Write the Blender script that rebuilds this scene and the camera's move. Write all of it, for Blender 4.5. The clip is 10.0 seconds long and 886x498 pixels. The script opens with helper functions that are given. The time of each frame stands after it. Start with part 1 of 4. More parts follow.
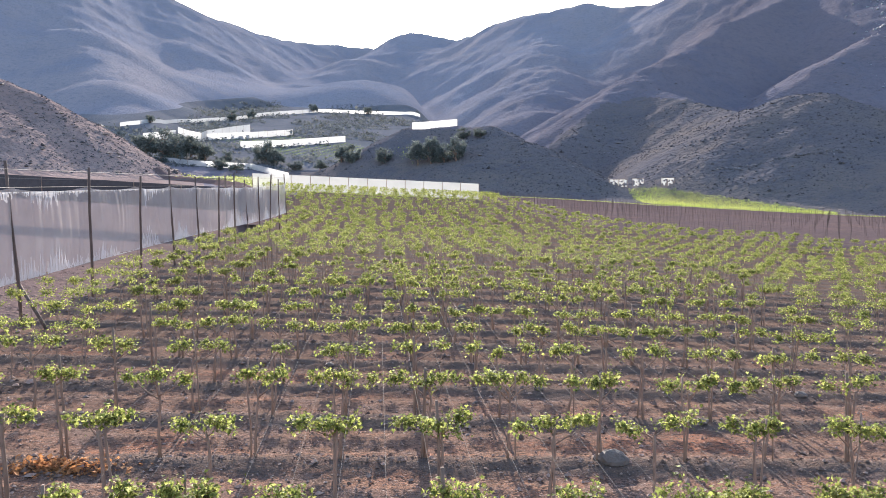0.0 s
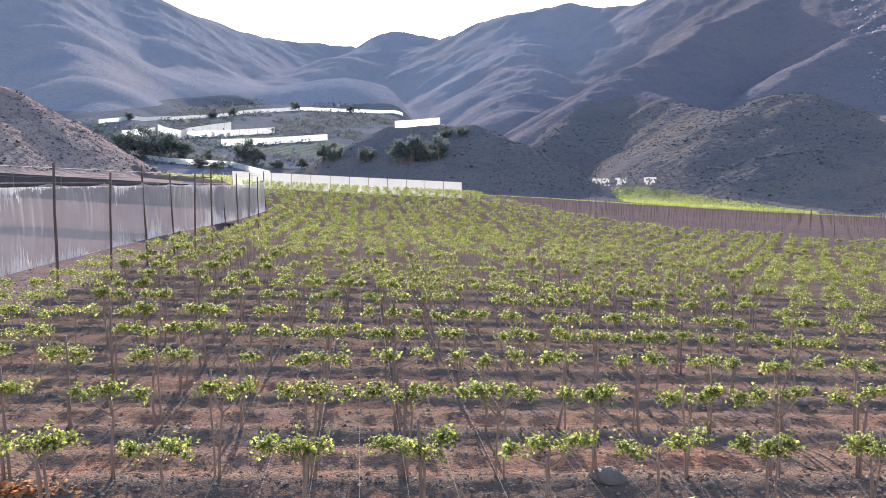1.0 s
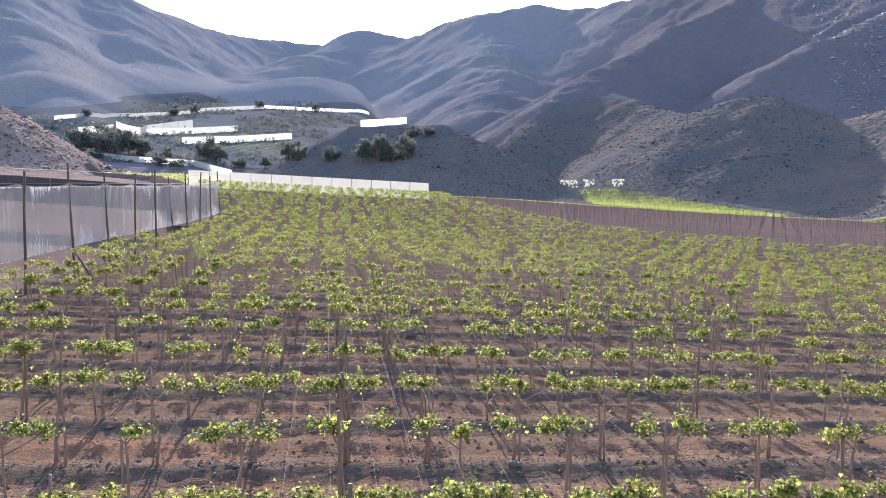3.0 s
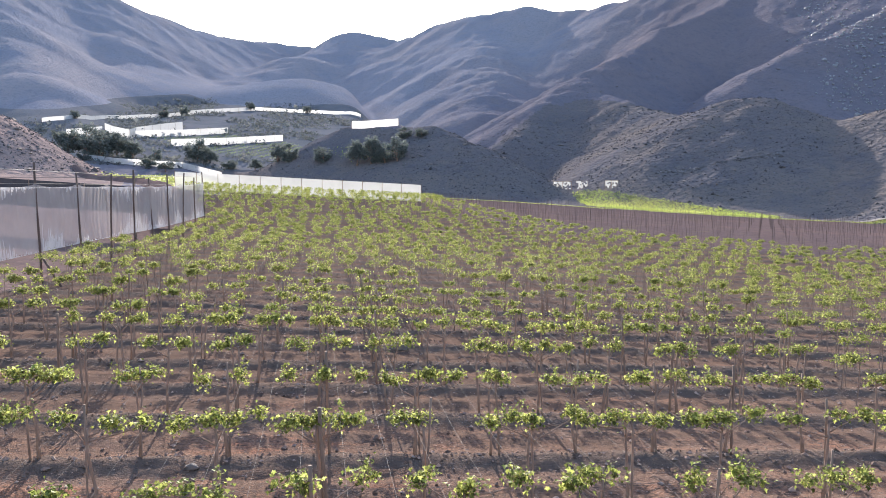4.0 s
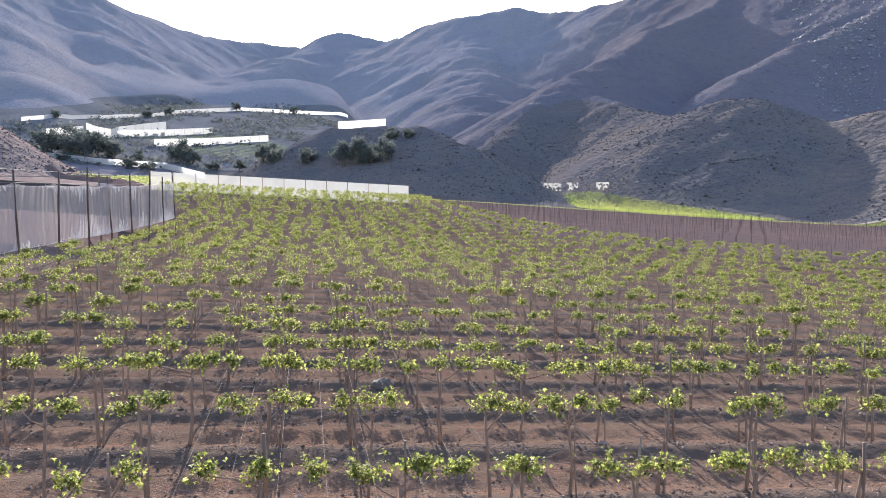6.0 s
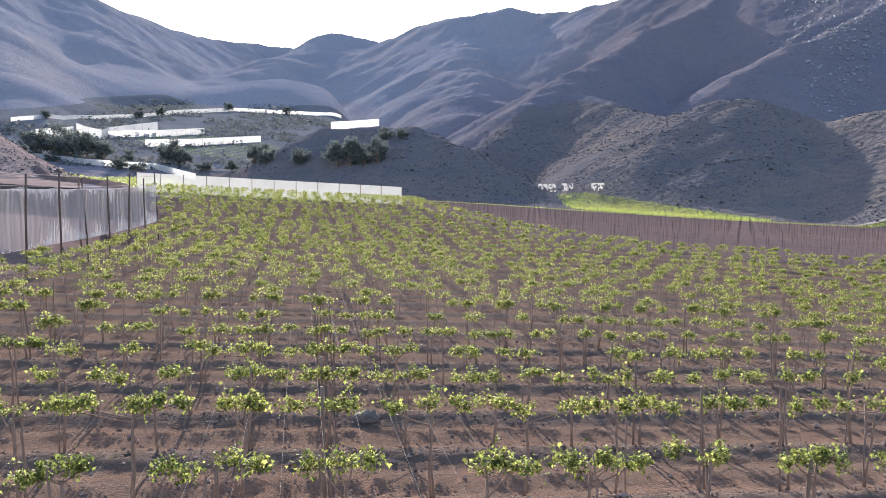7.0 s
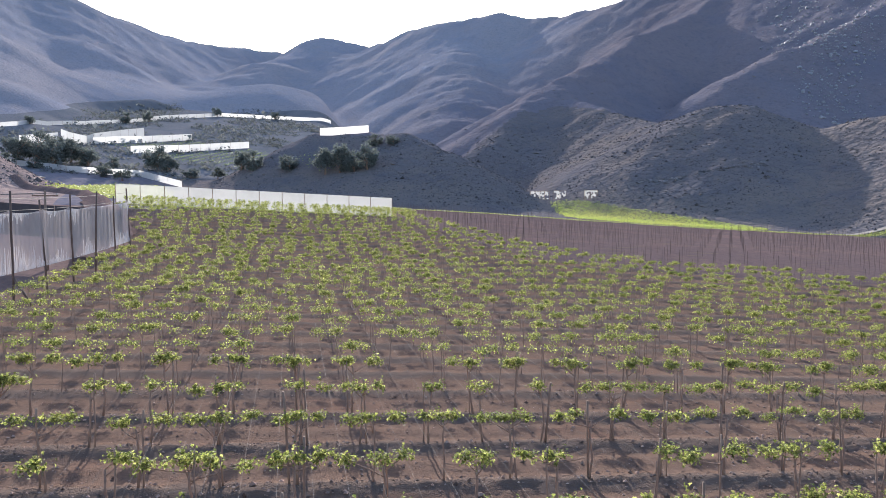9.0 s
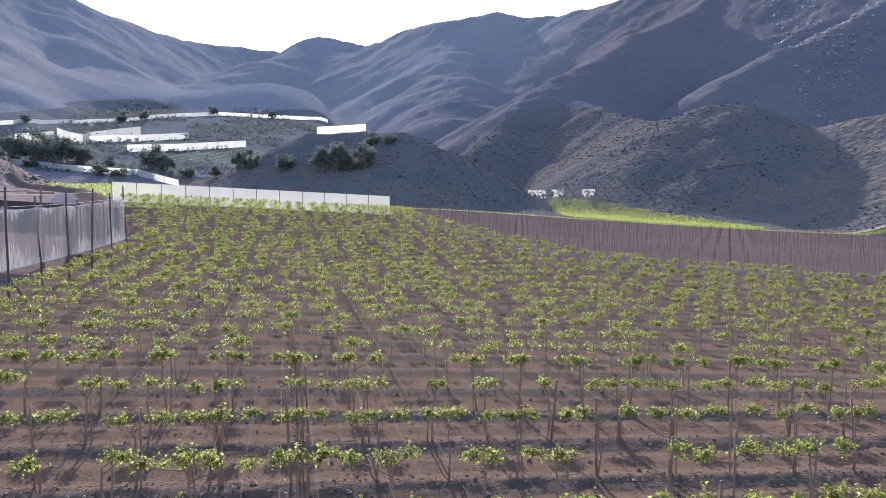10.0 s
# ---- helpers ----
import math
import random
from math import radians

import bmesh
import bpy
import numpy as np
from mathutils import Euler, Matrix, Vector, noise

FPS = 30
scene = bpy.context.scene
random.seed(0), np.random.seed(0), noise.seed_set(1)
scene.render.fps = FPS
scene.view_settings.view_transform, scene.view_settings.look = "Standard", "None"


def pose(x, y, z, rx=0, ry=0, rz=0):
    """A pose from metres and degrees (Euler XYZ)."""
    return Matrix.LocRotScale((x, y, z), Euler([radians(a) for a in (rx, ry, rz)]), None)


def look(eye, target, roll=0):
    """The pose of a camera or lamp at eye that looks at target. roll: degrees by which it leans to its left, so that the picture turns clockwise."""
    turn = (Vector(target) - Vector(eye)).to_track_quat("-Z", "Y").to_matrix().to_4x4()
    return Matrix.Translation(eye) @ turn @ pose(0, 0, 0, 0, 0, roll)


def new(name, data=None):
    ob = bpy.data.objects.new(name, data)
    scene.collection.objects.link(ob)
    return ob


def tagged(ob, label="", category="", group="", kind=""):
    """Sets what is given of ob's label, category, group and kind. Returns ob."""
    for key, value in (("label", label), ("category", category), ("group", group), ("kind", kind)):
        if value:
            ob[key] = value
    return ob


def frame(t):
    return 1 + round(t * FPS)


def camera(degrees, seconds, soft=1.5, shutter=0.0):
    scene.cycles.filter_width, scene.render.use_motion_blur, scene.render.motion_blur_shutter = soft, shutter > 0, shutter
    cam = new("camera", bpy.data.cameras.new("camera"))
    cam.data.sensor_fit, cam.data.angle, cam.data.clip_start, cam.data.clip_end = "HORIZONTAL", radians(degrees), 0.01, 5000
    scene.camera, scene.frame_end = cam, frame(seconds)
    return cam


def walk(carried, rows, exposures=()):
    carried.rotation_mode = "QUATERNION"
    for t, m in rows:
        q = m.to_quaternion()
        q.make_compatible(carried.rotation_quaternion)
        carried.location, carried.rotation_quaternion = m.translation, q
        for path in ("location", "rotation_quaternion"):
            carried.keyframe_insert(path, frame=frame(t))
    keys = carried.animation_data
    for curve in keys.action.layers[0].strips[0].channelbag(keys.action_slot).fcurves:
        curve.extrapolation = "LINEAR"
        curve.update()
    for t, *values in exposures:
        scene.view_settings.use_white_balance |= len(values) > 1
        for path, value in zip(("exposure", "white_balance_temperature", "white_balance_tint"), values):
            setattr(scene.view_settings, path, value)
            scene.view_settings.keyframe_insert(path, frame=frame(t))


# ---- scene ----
cam = camera(60.0, 10.0, soft=0.75)
PATH = [
    (0, (0.001, 0.001, 5.870), (0.168, 1.985, 5.681), -0.16),
    (0.5, (0.051, 0.491, 5.812), (0.224, 2.474, 5.618), -0.13),
    (1, (0.117, 1.322, 5.783), (0.329, 3.302, 5.591), -0.00),
    (1.5, (0.228, 2.404, 5.777), (0.476, 4.379, 5.587), 0.14),
    (2, (0.346, 3.580, 5.797), (0.618, 5.552, 5.608), 0.25),
    (2.5, (0.519, 4.776, 5.824), (0.805, 6.746, 5.636), 0.29),
    (2.7, (0.572, 5.275, 5.853), (0.864, 7.244, 5.662), 0.36),
    (3.8, (0.942, 8.170, 5.780), (1.255, 10.136, 5.591), 0.28),
    (4, (0.981, 8.712, 5.710), (1.300, 10.678, 5.525), 0.30),
    (4.5, (1.110, 10.046, 5.632), (1.439, 12.010, 5.448), 0.38),
    (5, (1.272, 11.427, 5.578), (1.610, 13.390, 5.396), 0.41),
    (5.5, (1.464, 12.823, 5.528), (1.809, 14.785, 5.346), 0.46),
    (5.7, (1.544, 13.393, 5.541), (1.891, 15.354, 5.360), 0.46),
    (6.8, (2.155, 16.447, 5.515), (2.518, 18.406, 5.335), 0.34),
    (7, (2.228, 16.956, 5.630), (2.594, 18.914, 5.451), 0.38),
    (7.5, (2.397, 18.224, 5.906), (2.771, 20.181, 5.727), 0.39),
    (8, (2.562, 19.486, 6.244), (2.942, 21.442, 6.065), 0.37),
    (8.5, (2.726, 20.720, 6.589), (3.112, 22.674, 6.414), 0.31),
    (9, (2.831, 21.601, 6.675), (3.222, 23.555, 6.508), 0.33),
    (9.5, (2.790, 21.976, 6.621), (3.186, 23.930, 6.453), 0.36),
    (10, (2.720, 22.083, 6.490), (3.119, 24.036, 6.321), 0.33),
]
walk(cam, [(t, look(eye, target, roll)) for t, eye, target, roll in PATH],
     [(0, 1.95, 6100, 12), (8, 1.77, 6000, 12), (10, 1.67, 5800, 12)])

# ---- light ----
SUN_AZ, SUN_EL = 0.8, 21.0
world = bpy.data.worlds.new("sky")
scene.world = world
world.use_nodes = True
wn = world.node_tree.nodes
sky = wn.new("ShaderNodeTexSky")
sky.sky_type = "NISHITA"
sky.sun_disc = False
sky.sun_elevation = radians(SUN_EL)
sky.sun_rotation = radians(SUN_AZ)
sky.dust_density = 2.0
world.node_tree.links.new(sky.outputs[0], wn["Background"].inputs[0])
wn["Background"].inputs[1].default_value = 0.11
sun_data = bpy.data.lights.new("sun", "SUN")
sun_data.energy = 5.0
sun_data.angle = radians(0.45)
sun_data.color = (1.0, 0.9, 0.76)
sun = new("sun", sun_data)
a, e = radians(SUN_AZ), radians(SUN_EL)
sun.matrix_world = look((math.sin(a) * math.cos(e) * 100, math.cos(a) * math.cos(e) * 100, math.sin(e) * 100), (0, 0, 0))

# ---- materials ----
def material(name, base, rough=0.9, layers=(), bump=0.0, bump_scale=40.0, spec=0.3, stretch=(1, 1, 1), vary=0.0, glow=0.0, clear=0.0):
    """A rough surface: the base colour, varied by noise layers of (scale, colour, from, to). glow: the share of light that
    passes through (leaf, net); clear: the share of open mesh; vary: brightness change from piece to piece."""
    m = bpy.data.materials.new(name)
    m.use_nodes = True
    nt = m.node_tree
    bs = nt.nodes["Principled BSDF"]
    bs.inputs["Roughness"].default_value = rough
    bs.inputs["Specular IOR Level"].default_value = spec if rough < 0.94 else 0.0
    bs.inputs["Diffuse Roughness"].default_value = 0.45 if rough > 0.88 else 0.0
    geo = nt.nodes.new("ShaderNodeNewGeometry")
    mapping = nt.nodes.new("ShaderNodeMapping")
    mapping.inputs["Scale"].default_value = stretch
    nt.links.new(geo.outputs["Position"], mapping.inputs["Vector"])
    at = mapping.outputs[0]
    flat = nt.nodes.new("ShaderNodeRGB")
    flat.outputs[0].default_value = (*base, 1)
    colour = flat.outputs[0]
    for scale, c, lo, hi in layers:
        n = nt.nodes.new("ShaderNodeTexNoise")
        n.inputs["Scale"].default_value = scale
        n.inputs["Detail"].default_value = 6
        n.inputs["Roughness"].default_value = 0.62
        nt.links.new(at, n.inputs["Vector"])
        r = nt.nodes.new("ShaderNodeMapRange")
        r.inputs["From Min"].default_value, r.inputs["From Max"].default_value = lo, hi
        nt.links.new(n.outputs["Fac"], r.inputs["Value"])
        x = nt.nodes.new("ShaderNodeMix")
        x.data_type = "RGBA"
        nt.links.new(colour, x.inputs["A"])
        x.inputs["B"].default_value = (*c, 1)
        nt.links.new(r.outputs[0], x.inputs["Factor"])
        colour = x.outputs["Result"]
    if vary:
        hsv = nt.nodes.new("ShaderNodeHueSaturation")
        r = nt.nodes.new("ShaderNodeMapRange")
        r.inputs["To Min"].default_value, r.inputs["To Max"].default_value = 1 - vary, 1 + vary
        nt.links.new(geo.outputs["Random Per Island"], r.inputs["Value"])
        nt.links.new(r.outputs[0], hsv.inputs["Value"])
        nt.links.new(colour, hsv.inputs["Color"])
        colour = hsv.outputs[0]
    nt.links.new(colour, bs.inputs["Base Color"])
    if bump:
        n = nt.nodes.new("ShaderNodeTexNoise")
        n.inputs["Scale"].default_value = bump_scale
        n.inputs["Detail"].default_value = 5
        nt.links.new(at if stretch[2] != 1 else geo.outputs["Position"], n.inputs["Vector"])
        b = nt.nodes.new("ShaderNodeBump")
        b.inputs["Strength"].default_value = bump
        b.inputs["Distance"].default_value = 2.0 / bump_scale
        nt.links.new(n.outputs["Fac"], b.inputs["Height"])
        nt.links.new(b.outputs[0], bs.inputs["Normal"])
    last = bs.outputs[0]
    for share, kind in ((glow, "ShaderNodeBsdfTranslucent"), (clear, "ShaderNodeBsdfTransparent")):
        if share:
            other = nt.nodes.new(kind)
            if kind.endswith("Translucent"):
                nt.links.new(colour, other.inputs["Color"])
            mix = nt.nodes.new("ShaderNodeMixShader")
            mix.inputs[0].default_value = share
            nt.links.new(last, mix.inputs[1])
            nt.links.new(other.outputs[0], mix.inputs[2])
            last = mix.outputs[0]
    nt.links.new(last, nt.nodes["Material Output"].inputs["Surface"])
    return m


ROW0, ROW, COL0, COL = 9.69, 3.0, 1.0, 1.87  # vine rows across the field, vines along them
SOIL = material("tilled_soil", (0.32, 0.185, 0.13), 0.95,
                [(0.3, (0.37, 0.175, 0.112), 0.48, 0.6), (1.1, (0.25, 0.172, 0.143), 0.46, 0.62), (4, (0.2, 0.132, 0.108), 0.48, 0.64), (12, (0.1, 0.072, 0.062), 0.51, 0.6), (45, (0.1, 0.075, 0.066), 0.53, 0.6), (26, (0.44, 0.34, 0.29), 0.58, 0.66)],
                1.0, 30, stretch=(0.5, 1, 1))


def add_rows(m):
    """Greyer soil towards the far side, and dark stony soil on the berm under each row; both colours also carry shade.
    """
    nt = m.node_tree
    bs = nt.nodes["Principled BSDF"]
    colour = bs.inputs["Base Color"].links[0].from_socket
    geo = nt.nodes.new("ShaderNodeNewGeometry")
    xyz = nt.nodes.new("ShaderNodeSeparateXYZ")
    nt.links.new(geo.outputs["Position"], xyz.inputs[0])
    n = nt.nodes.new("ShaderNodeTexNoise")
    n.inputs["Detail"].default_value = 6
    n.inputs["Scale"].default_value = 0.9
    nt.links.new(geo.outputs["Position"], n.inputs["Vector"])

    def maths(kind, a, b):
        x = nt.nodes.new("ShaderNodeMath")
        x.operation = kind
        for k, v in enumerate((a, b)):
            if isinstance(v, float):
                x.inputs[k].default_value = v
            else:
                nt.links.new(v, x.inputs[k])
        return x.outputs[0]

    def blend(value, lo, hi, c, most):
        nonlocal colour
        r = nt.nodes.new("ShaderNodeMapRange")
        r.inputs["From Min"].default_value, r.inputs["From Max"].default_value = lo, hi
        r.inputs["To Max"].default_value = most
        nt.links.new(value, r.inputs["Value"])
        x = nt.nodes.new("ShaderNodeMix")
        x.data_type = "RGBA"
        nt.links.new(colour, x.inputs["A"])
        x.inputs["B"].default_value = (*c, 1)
        nt.links.new(r.outputs[0], x.inputs["Factor"])
        colour = x.outputs["Result"]

    wobble = maths("MULTIPLY", maths("SUBTRACT", n.outputs["Fac"], 0.5), 40.0)
    # Greyer far soil, with mid-field shadow mixed into its colour.
    blend(maths("ADD", xyz.outputs["Y"], wobble), 14.0, 32.0, (0.16, 0.112, 0.089), 0.8)
    off = maths("PINGPONG", maths("SUBTRACT", xyz.outputs["Y"], ROW0 - 0.1), ROW / 2)
    off = maths("ADD", off, maths("MULTIPLY", maths("SUBTRACT", n.outputs["Fac"], 0.5), 1.4))
    # Stony grey, darkened as well for the shadow lying on the berm.
    blend(off, 0.56, 0.28, (0.15, 0.118, 0.103), 0.75)
    nt.links.new(colour, bs.inputs["Base Color"])


add_rows(SOIL)
PLOT = material("bare_plot_soil", (0.135, 0.1, 0.1), 0.95, [(0.08, (0.16, 0.112, 0.106), 0.45, 0.62), (0.9, (0.115, 0.084, 0.083), 0.48, 0.68), (9, (0.22, 0.165, 0.15), 0.56, 0.7)], 0.6, 5)
BANK = material("brown_earth_bank", (0.19, 0.135, 0.125), 0.95, [(0.4, (0.14, 0.105, 0.1), 0.45, 0.65), (4, (0.16, 0.12, 0.11), 0.52, 0.7)], 0.6, 3)
# Base lightened and blued in place of haze over the slopes.
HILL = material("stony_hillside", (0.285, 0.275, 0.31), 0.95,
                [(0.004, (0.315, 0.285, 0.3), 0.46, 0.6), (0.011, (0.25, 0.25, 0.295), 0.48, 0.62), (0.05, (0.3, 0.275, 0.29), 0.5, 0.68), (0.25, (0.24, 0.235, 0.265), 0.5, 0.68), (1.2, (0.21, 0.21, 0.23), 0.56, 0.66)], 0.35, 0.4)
BROWNHILL = material("brown_stony_hillside", (0.27, 0.205, 0.19), 0.95,
                     [(0.03, (0.33, 0.25, 0.225), 0.46, 0.6), (0.25, (0.2, 0.162, 0.155), 0.5, 0.66), (1.2, (0.15, 0.128, 0.125), 0.54, 0.66)], 0.4, 0.5)


def darken_east(m, c):
    """Darkens hill colour to the east, ragged-edged, in place of thinner haze and glare."""
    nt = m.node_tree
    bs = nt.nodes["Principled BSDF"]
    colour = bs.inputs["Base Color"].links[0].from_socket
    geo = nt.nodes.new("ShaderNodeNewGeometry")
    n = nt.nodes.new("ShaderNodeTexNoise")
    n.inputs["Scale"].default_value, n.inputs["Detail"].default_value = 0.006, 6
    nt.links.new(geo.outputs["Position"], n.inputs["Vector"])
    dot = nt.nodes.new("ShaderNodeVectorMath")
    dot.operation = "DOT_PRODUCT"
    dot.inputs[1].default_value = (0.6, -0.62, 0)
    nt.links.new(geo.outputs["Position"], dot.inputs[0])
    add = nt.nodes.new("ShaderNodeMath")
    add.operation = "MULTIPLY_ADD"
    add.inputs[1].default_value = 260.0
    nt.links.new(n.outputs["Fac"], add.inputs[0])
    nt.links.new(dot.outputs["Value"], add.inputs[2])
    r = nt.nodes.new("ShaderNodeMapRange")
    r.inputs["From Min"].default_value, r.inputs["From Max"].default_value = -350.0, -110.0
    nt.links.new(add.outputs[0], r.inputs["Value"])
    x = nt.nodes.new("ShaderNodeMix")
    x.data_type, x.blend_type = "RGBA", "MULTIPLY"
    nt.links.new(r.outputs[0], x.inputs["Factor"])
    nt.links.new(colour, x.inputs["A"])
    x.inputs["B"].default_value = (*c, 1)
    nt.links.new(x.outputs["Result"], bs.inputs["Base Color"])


darken_east(HILL, (0.62, 0.59, 0.61))
DARKHILL = material("dark_stony_hillside", (0.155, 0.14, 0.148), 0.95,
                    [(0.02, (0.185, 0.157, 0.147), 0.46, 0.6), (0.05, (0.13, 0.123, 0.137), 0.5, 0.66), (0.25, (0.17, 0.15, 0.146), 0.5, 0.68), (1.2, (0.1, 0.095, 0.102), 0.54, 0.66)], 0.4, 0.4)
DUST = material("pale_dust_track", (0.34, 0.30, 0.27), 0.95, [(0.6, (0.27, 0.235, 0.2), 0.4, 0.65)], 0.3, 3)
CLOD = material("clod", (0.25, 0.195, 0.168), 0.95, [(6, (0.3, 0.2, 0.16), 0.45, 0.65)], 0.5, 30, vary=0.65)
STONE = material("grey_stone", (0.19, 0.16, 0.145), 0.9, [(5, (0.14, 0.12, 0.11), 0.4, 0.65)], 0.5, 20)
SLAB = material("pale_rock_slab", (0.3, 0.3, 0.315), 0.6, [(0.3, (0.2, 0.2, 0.21), 0.4, 0.65)], 0.3, 1, spec=0.3)
WOOD = material("weathered_post_wood", (0.26, 0.18, 0.137), 0.9, [(9, (0.17, 0.118, 0.093), 0.4, 0.68)], 0.5, 60, stretch=(1, 1, 0.2))
STAKEWOOD = material("brown_stake_wood", (0.31, 0.215, 0.165), 0.9, [(9, (0.2, 0.142, 0.113), 0.4, 0.68)], 0.5, 60, stretch=(1, 1, 0.2))
DARKWOOD = material("dark_pole_wood", (0.105, 0.075, 0.065), 0.9, [(6, (0.17, 0.12, 0.1), 0.45, 0.7)], 0.5, 50, stretch=(1, 1, 0.2))
BARK = material("vine_bark", (0.33, 0.23, 0.18), 0.95, [(16, (0.22, 0.155, 0.122), 0.4, 0.7)], 0.7, 50, stretch=(1, 1, 0.35))
LEAF = material("vine_leaf", (0.21, 0.235, 0.062), 0.6, [(14, (0.4, 0.4, 0.14), 0.5, 0.6), (6, (0.1, 0.13, 0.035), 0.5, 0.62), (0.35, (0.18, 0.21, 0.06), 0.5, 0.65)], spec=0.1, vary=0.6, glow=0.5)
CROP = material("crop_leaf", (0.34, 0.41, 0.09), 0.6, [(0.05, (0.42, 0.44, 0.12), 0.42, 0.6)], vary=0.25, glow=0.4)
PALE = material("young_crop_leaf", (0.31, 0.34, 0.11), 0.6, vary=0.25, glow=0.35)
TERRACE = material("terrace_crop_leaf", (0.19, 0.23, 0.115), 0.7, vary=0.3, glow=0.3)
STRAW = material("dry_orange_weed", (0.42, 0.2, 0.085), 0.9, vary=0.35, glow=0.3)
# Leaf colour lifted in place of haze over the valley trees.
TREE = material("dark_tree_leaf", (0.15, 0.17, 0.16), 0.94, [(0.3, (0.18, 0.195, 0.175), 0.45, 0.65)], vary=0.3, glow=0.3)
BUSH = material("dry_bush", (0.15, 0.145, 0.155), 0.95, [(0.1, (0.2, 0.18, 0.18), 0.4, 0.65)], vary=0.4)
NET = material("thin_shade_net", (0.64, 0.58, 0.56), 0.75, [(0.5, (0.57, 0.51, 0.5), 0.4, 0.65)], glow=0.45, clear=0.56)
GATHER = material("gathered_white_net", (0.86, 0.84, 0.83), 0.75, [(2.5, (0.76, 0.74, 0.74), 0.45, 0.65)], glow=0.5, clear=0.58)
HIGHNET = material("bright_terrace_net", (0.56, 0.56, 0.55), 0.75, [(0.1, (0.48, 0.48, 0.47), 0.45, 0.65)], glow=0.45, clear=0.08)
FARNET = material("white_windbreak_net", (0.46, 0.46, 0.445), 0.8, [(0.2, (0.4, 0.4, 0.385), 0.45, 0.65)], glow=0.3, clear=0.28)
SHRUB = material("dark_desert_shrub", (0.105, 0.099, 0.103), 0.95, [(0.08, (0.14, 0.124, 0.12), 0.45, 0.65)], vary=0.4)
# Scrub leaf, lightened likewise where haze would pale it.
DRYLEAF = material("dark_scrub_leaf", (0.14, 0.152, 0.152), 0.94, [(0.08, (0.17, 0.172, 0.162), 0.45, 0.65)], vary=0.35, glow=0.2)
BLACKNET = material("black_shade_cloth", (0.035, 0.037, 0.045), 0.8, [(1.5, (0.05, 0.05, 0.058), 0.4, 0.65)], clear=0.05)
WIRE = material("galvanised_wire", (0.17, 0.155, 0.145), 0.85, spec=0.2)
# Scrub ground toned to the shaded slopes, then raised for valley haze.
SCRUB = material("dark_scrubland", (0.18, 0.177, 0.19), 0.95, [(0.04, (0.14, 0.144, 0.157), 0.42, 0.62), (0.5, (0.205, 0.187, 0.182), 0.52, 0.7)], 0.4, 1.2)
CONCRETE = material("grey_concrete", (0.33, 0.31, 0.29), 0.9, [(3, (0.25, 0.235, 0.22), 0.4, 0.7)])


# ---- builders ----
def mesh_of(name, verts, faces, mat, smooth_shade=False):
    me = bpy.data.meshes.new(name)
    me.from_pydata([tuple(v) for v in verts], [], faces)
    if smooth_shade:
        me.polygons.foreach_set("use_smooth", np.ones(len(me.polygons), bool))
    me.materials.append(mat)
    return me


def part(name, me, parent, label=""):
    ob = new(name, me)
    ob.parent = parent
    if label:
        tagged(ob, label)
    return ob


def tube(points, radii, sides=6, seed=0, rough=0.0):
    """Vertices and faces of a capped tube along points."""
    rng = np.random.default_rng(seed)
    p = [Vector(q) for q in points]
    verts, faces = [], []
    for i, q in enumerate(p):
        d = (p[min(i + 1, len(p) - 1)] - p[max(i - 1, 0)]).normalized()
        s = d.cross(Vector((0.31, 0.95, 0.05))).normalized()
        u = d.cross(s)
        for j in range(sides):
            a = 2 * math.pi * j / sides
            r = radii[i] * (1 + rough * rng.uniform(-1, 1))
            verts.append(q + s * (math.cos(a) * r) + u * (math.sin(a) * r))
    for i in range(len(p) - 1):
        for j in range(sides):
            a, b = i * sides + j, i * sides + (j + 1) % sides
            faces.append((a, b, b + sides, a + sides))
    faces.append(tuple(range(sides))[::-1])
    faces.append(tuple(range((len(p) - 1) * sides, len(p) * sides)))
    return [tuple(v) for v in verts], faces


def joined(pieces):
    verts, faces = [], []
    for v, f in pieces:
        n = len(verts)
        verts += list(v)
        faces += [tuple(i + n for i in g) for g in f]
    return verts, faces


def box(x0, x1, y0, y1, z0, z1):
    v = [(x, y, z) for z in (z0, z1) for x, y in ((x0, y0), (x1, y0), (x1, y1), (x0, y1))]
    return v, [(3, 2, 1, 0), (4, 5, 6, 7), (0, 1, 5, 4), (1, 2, 6, 5), (2, 3, 7, 6), (3, 0, 4, 7)]


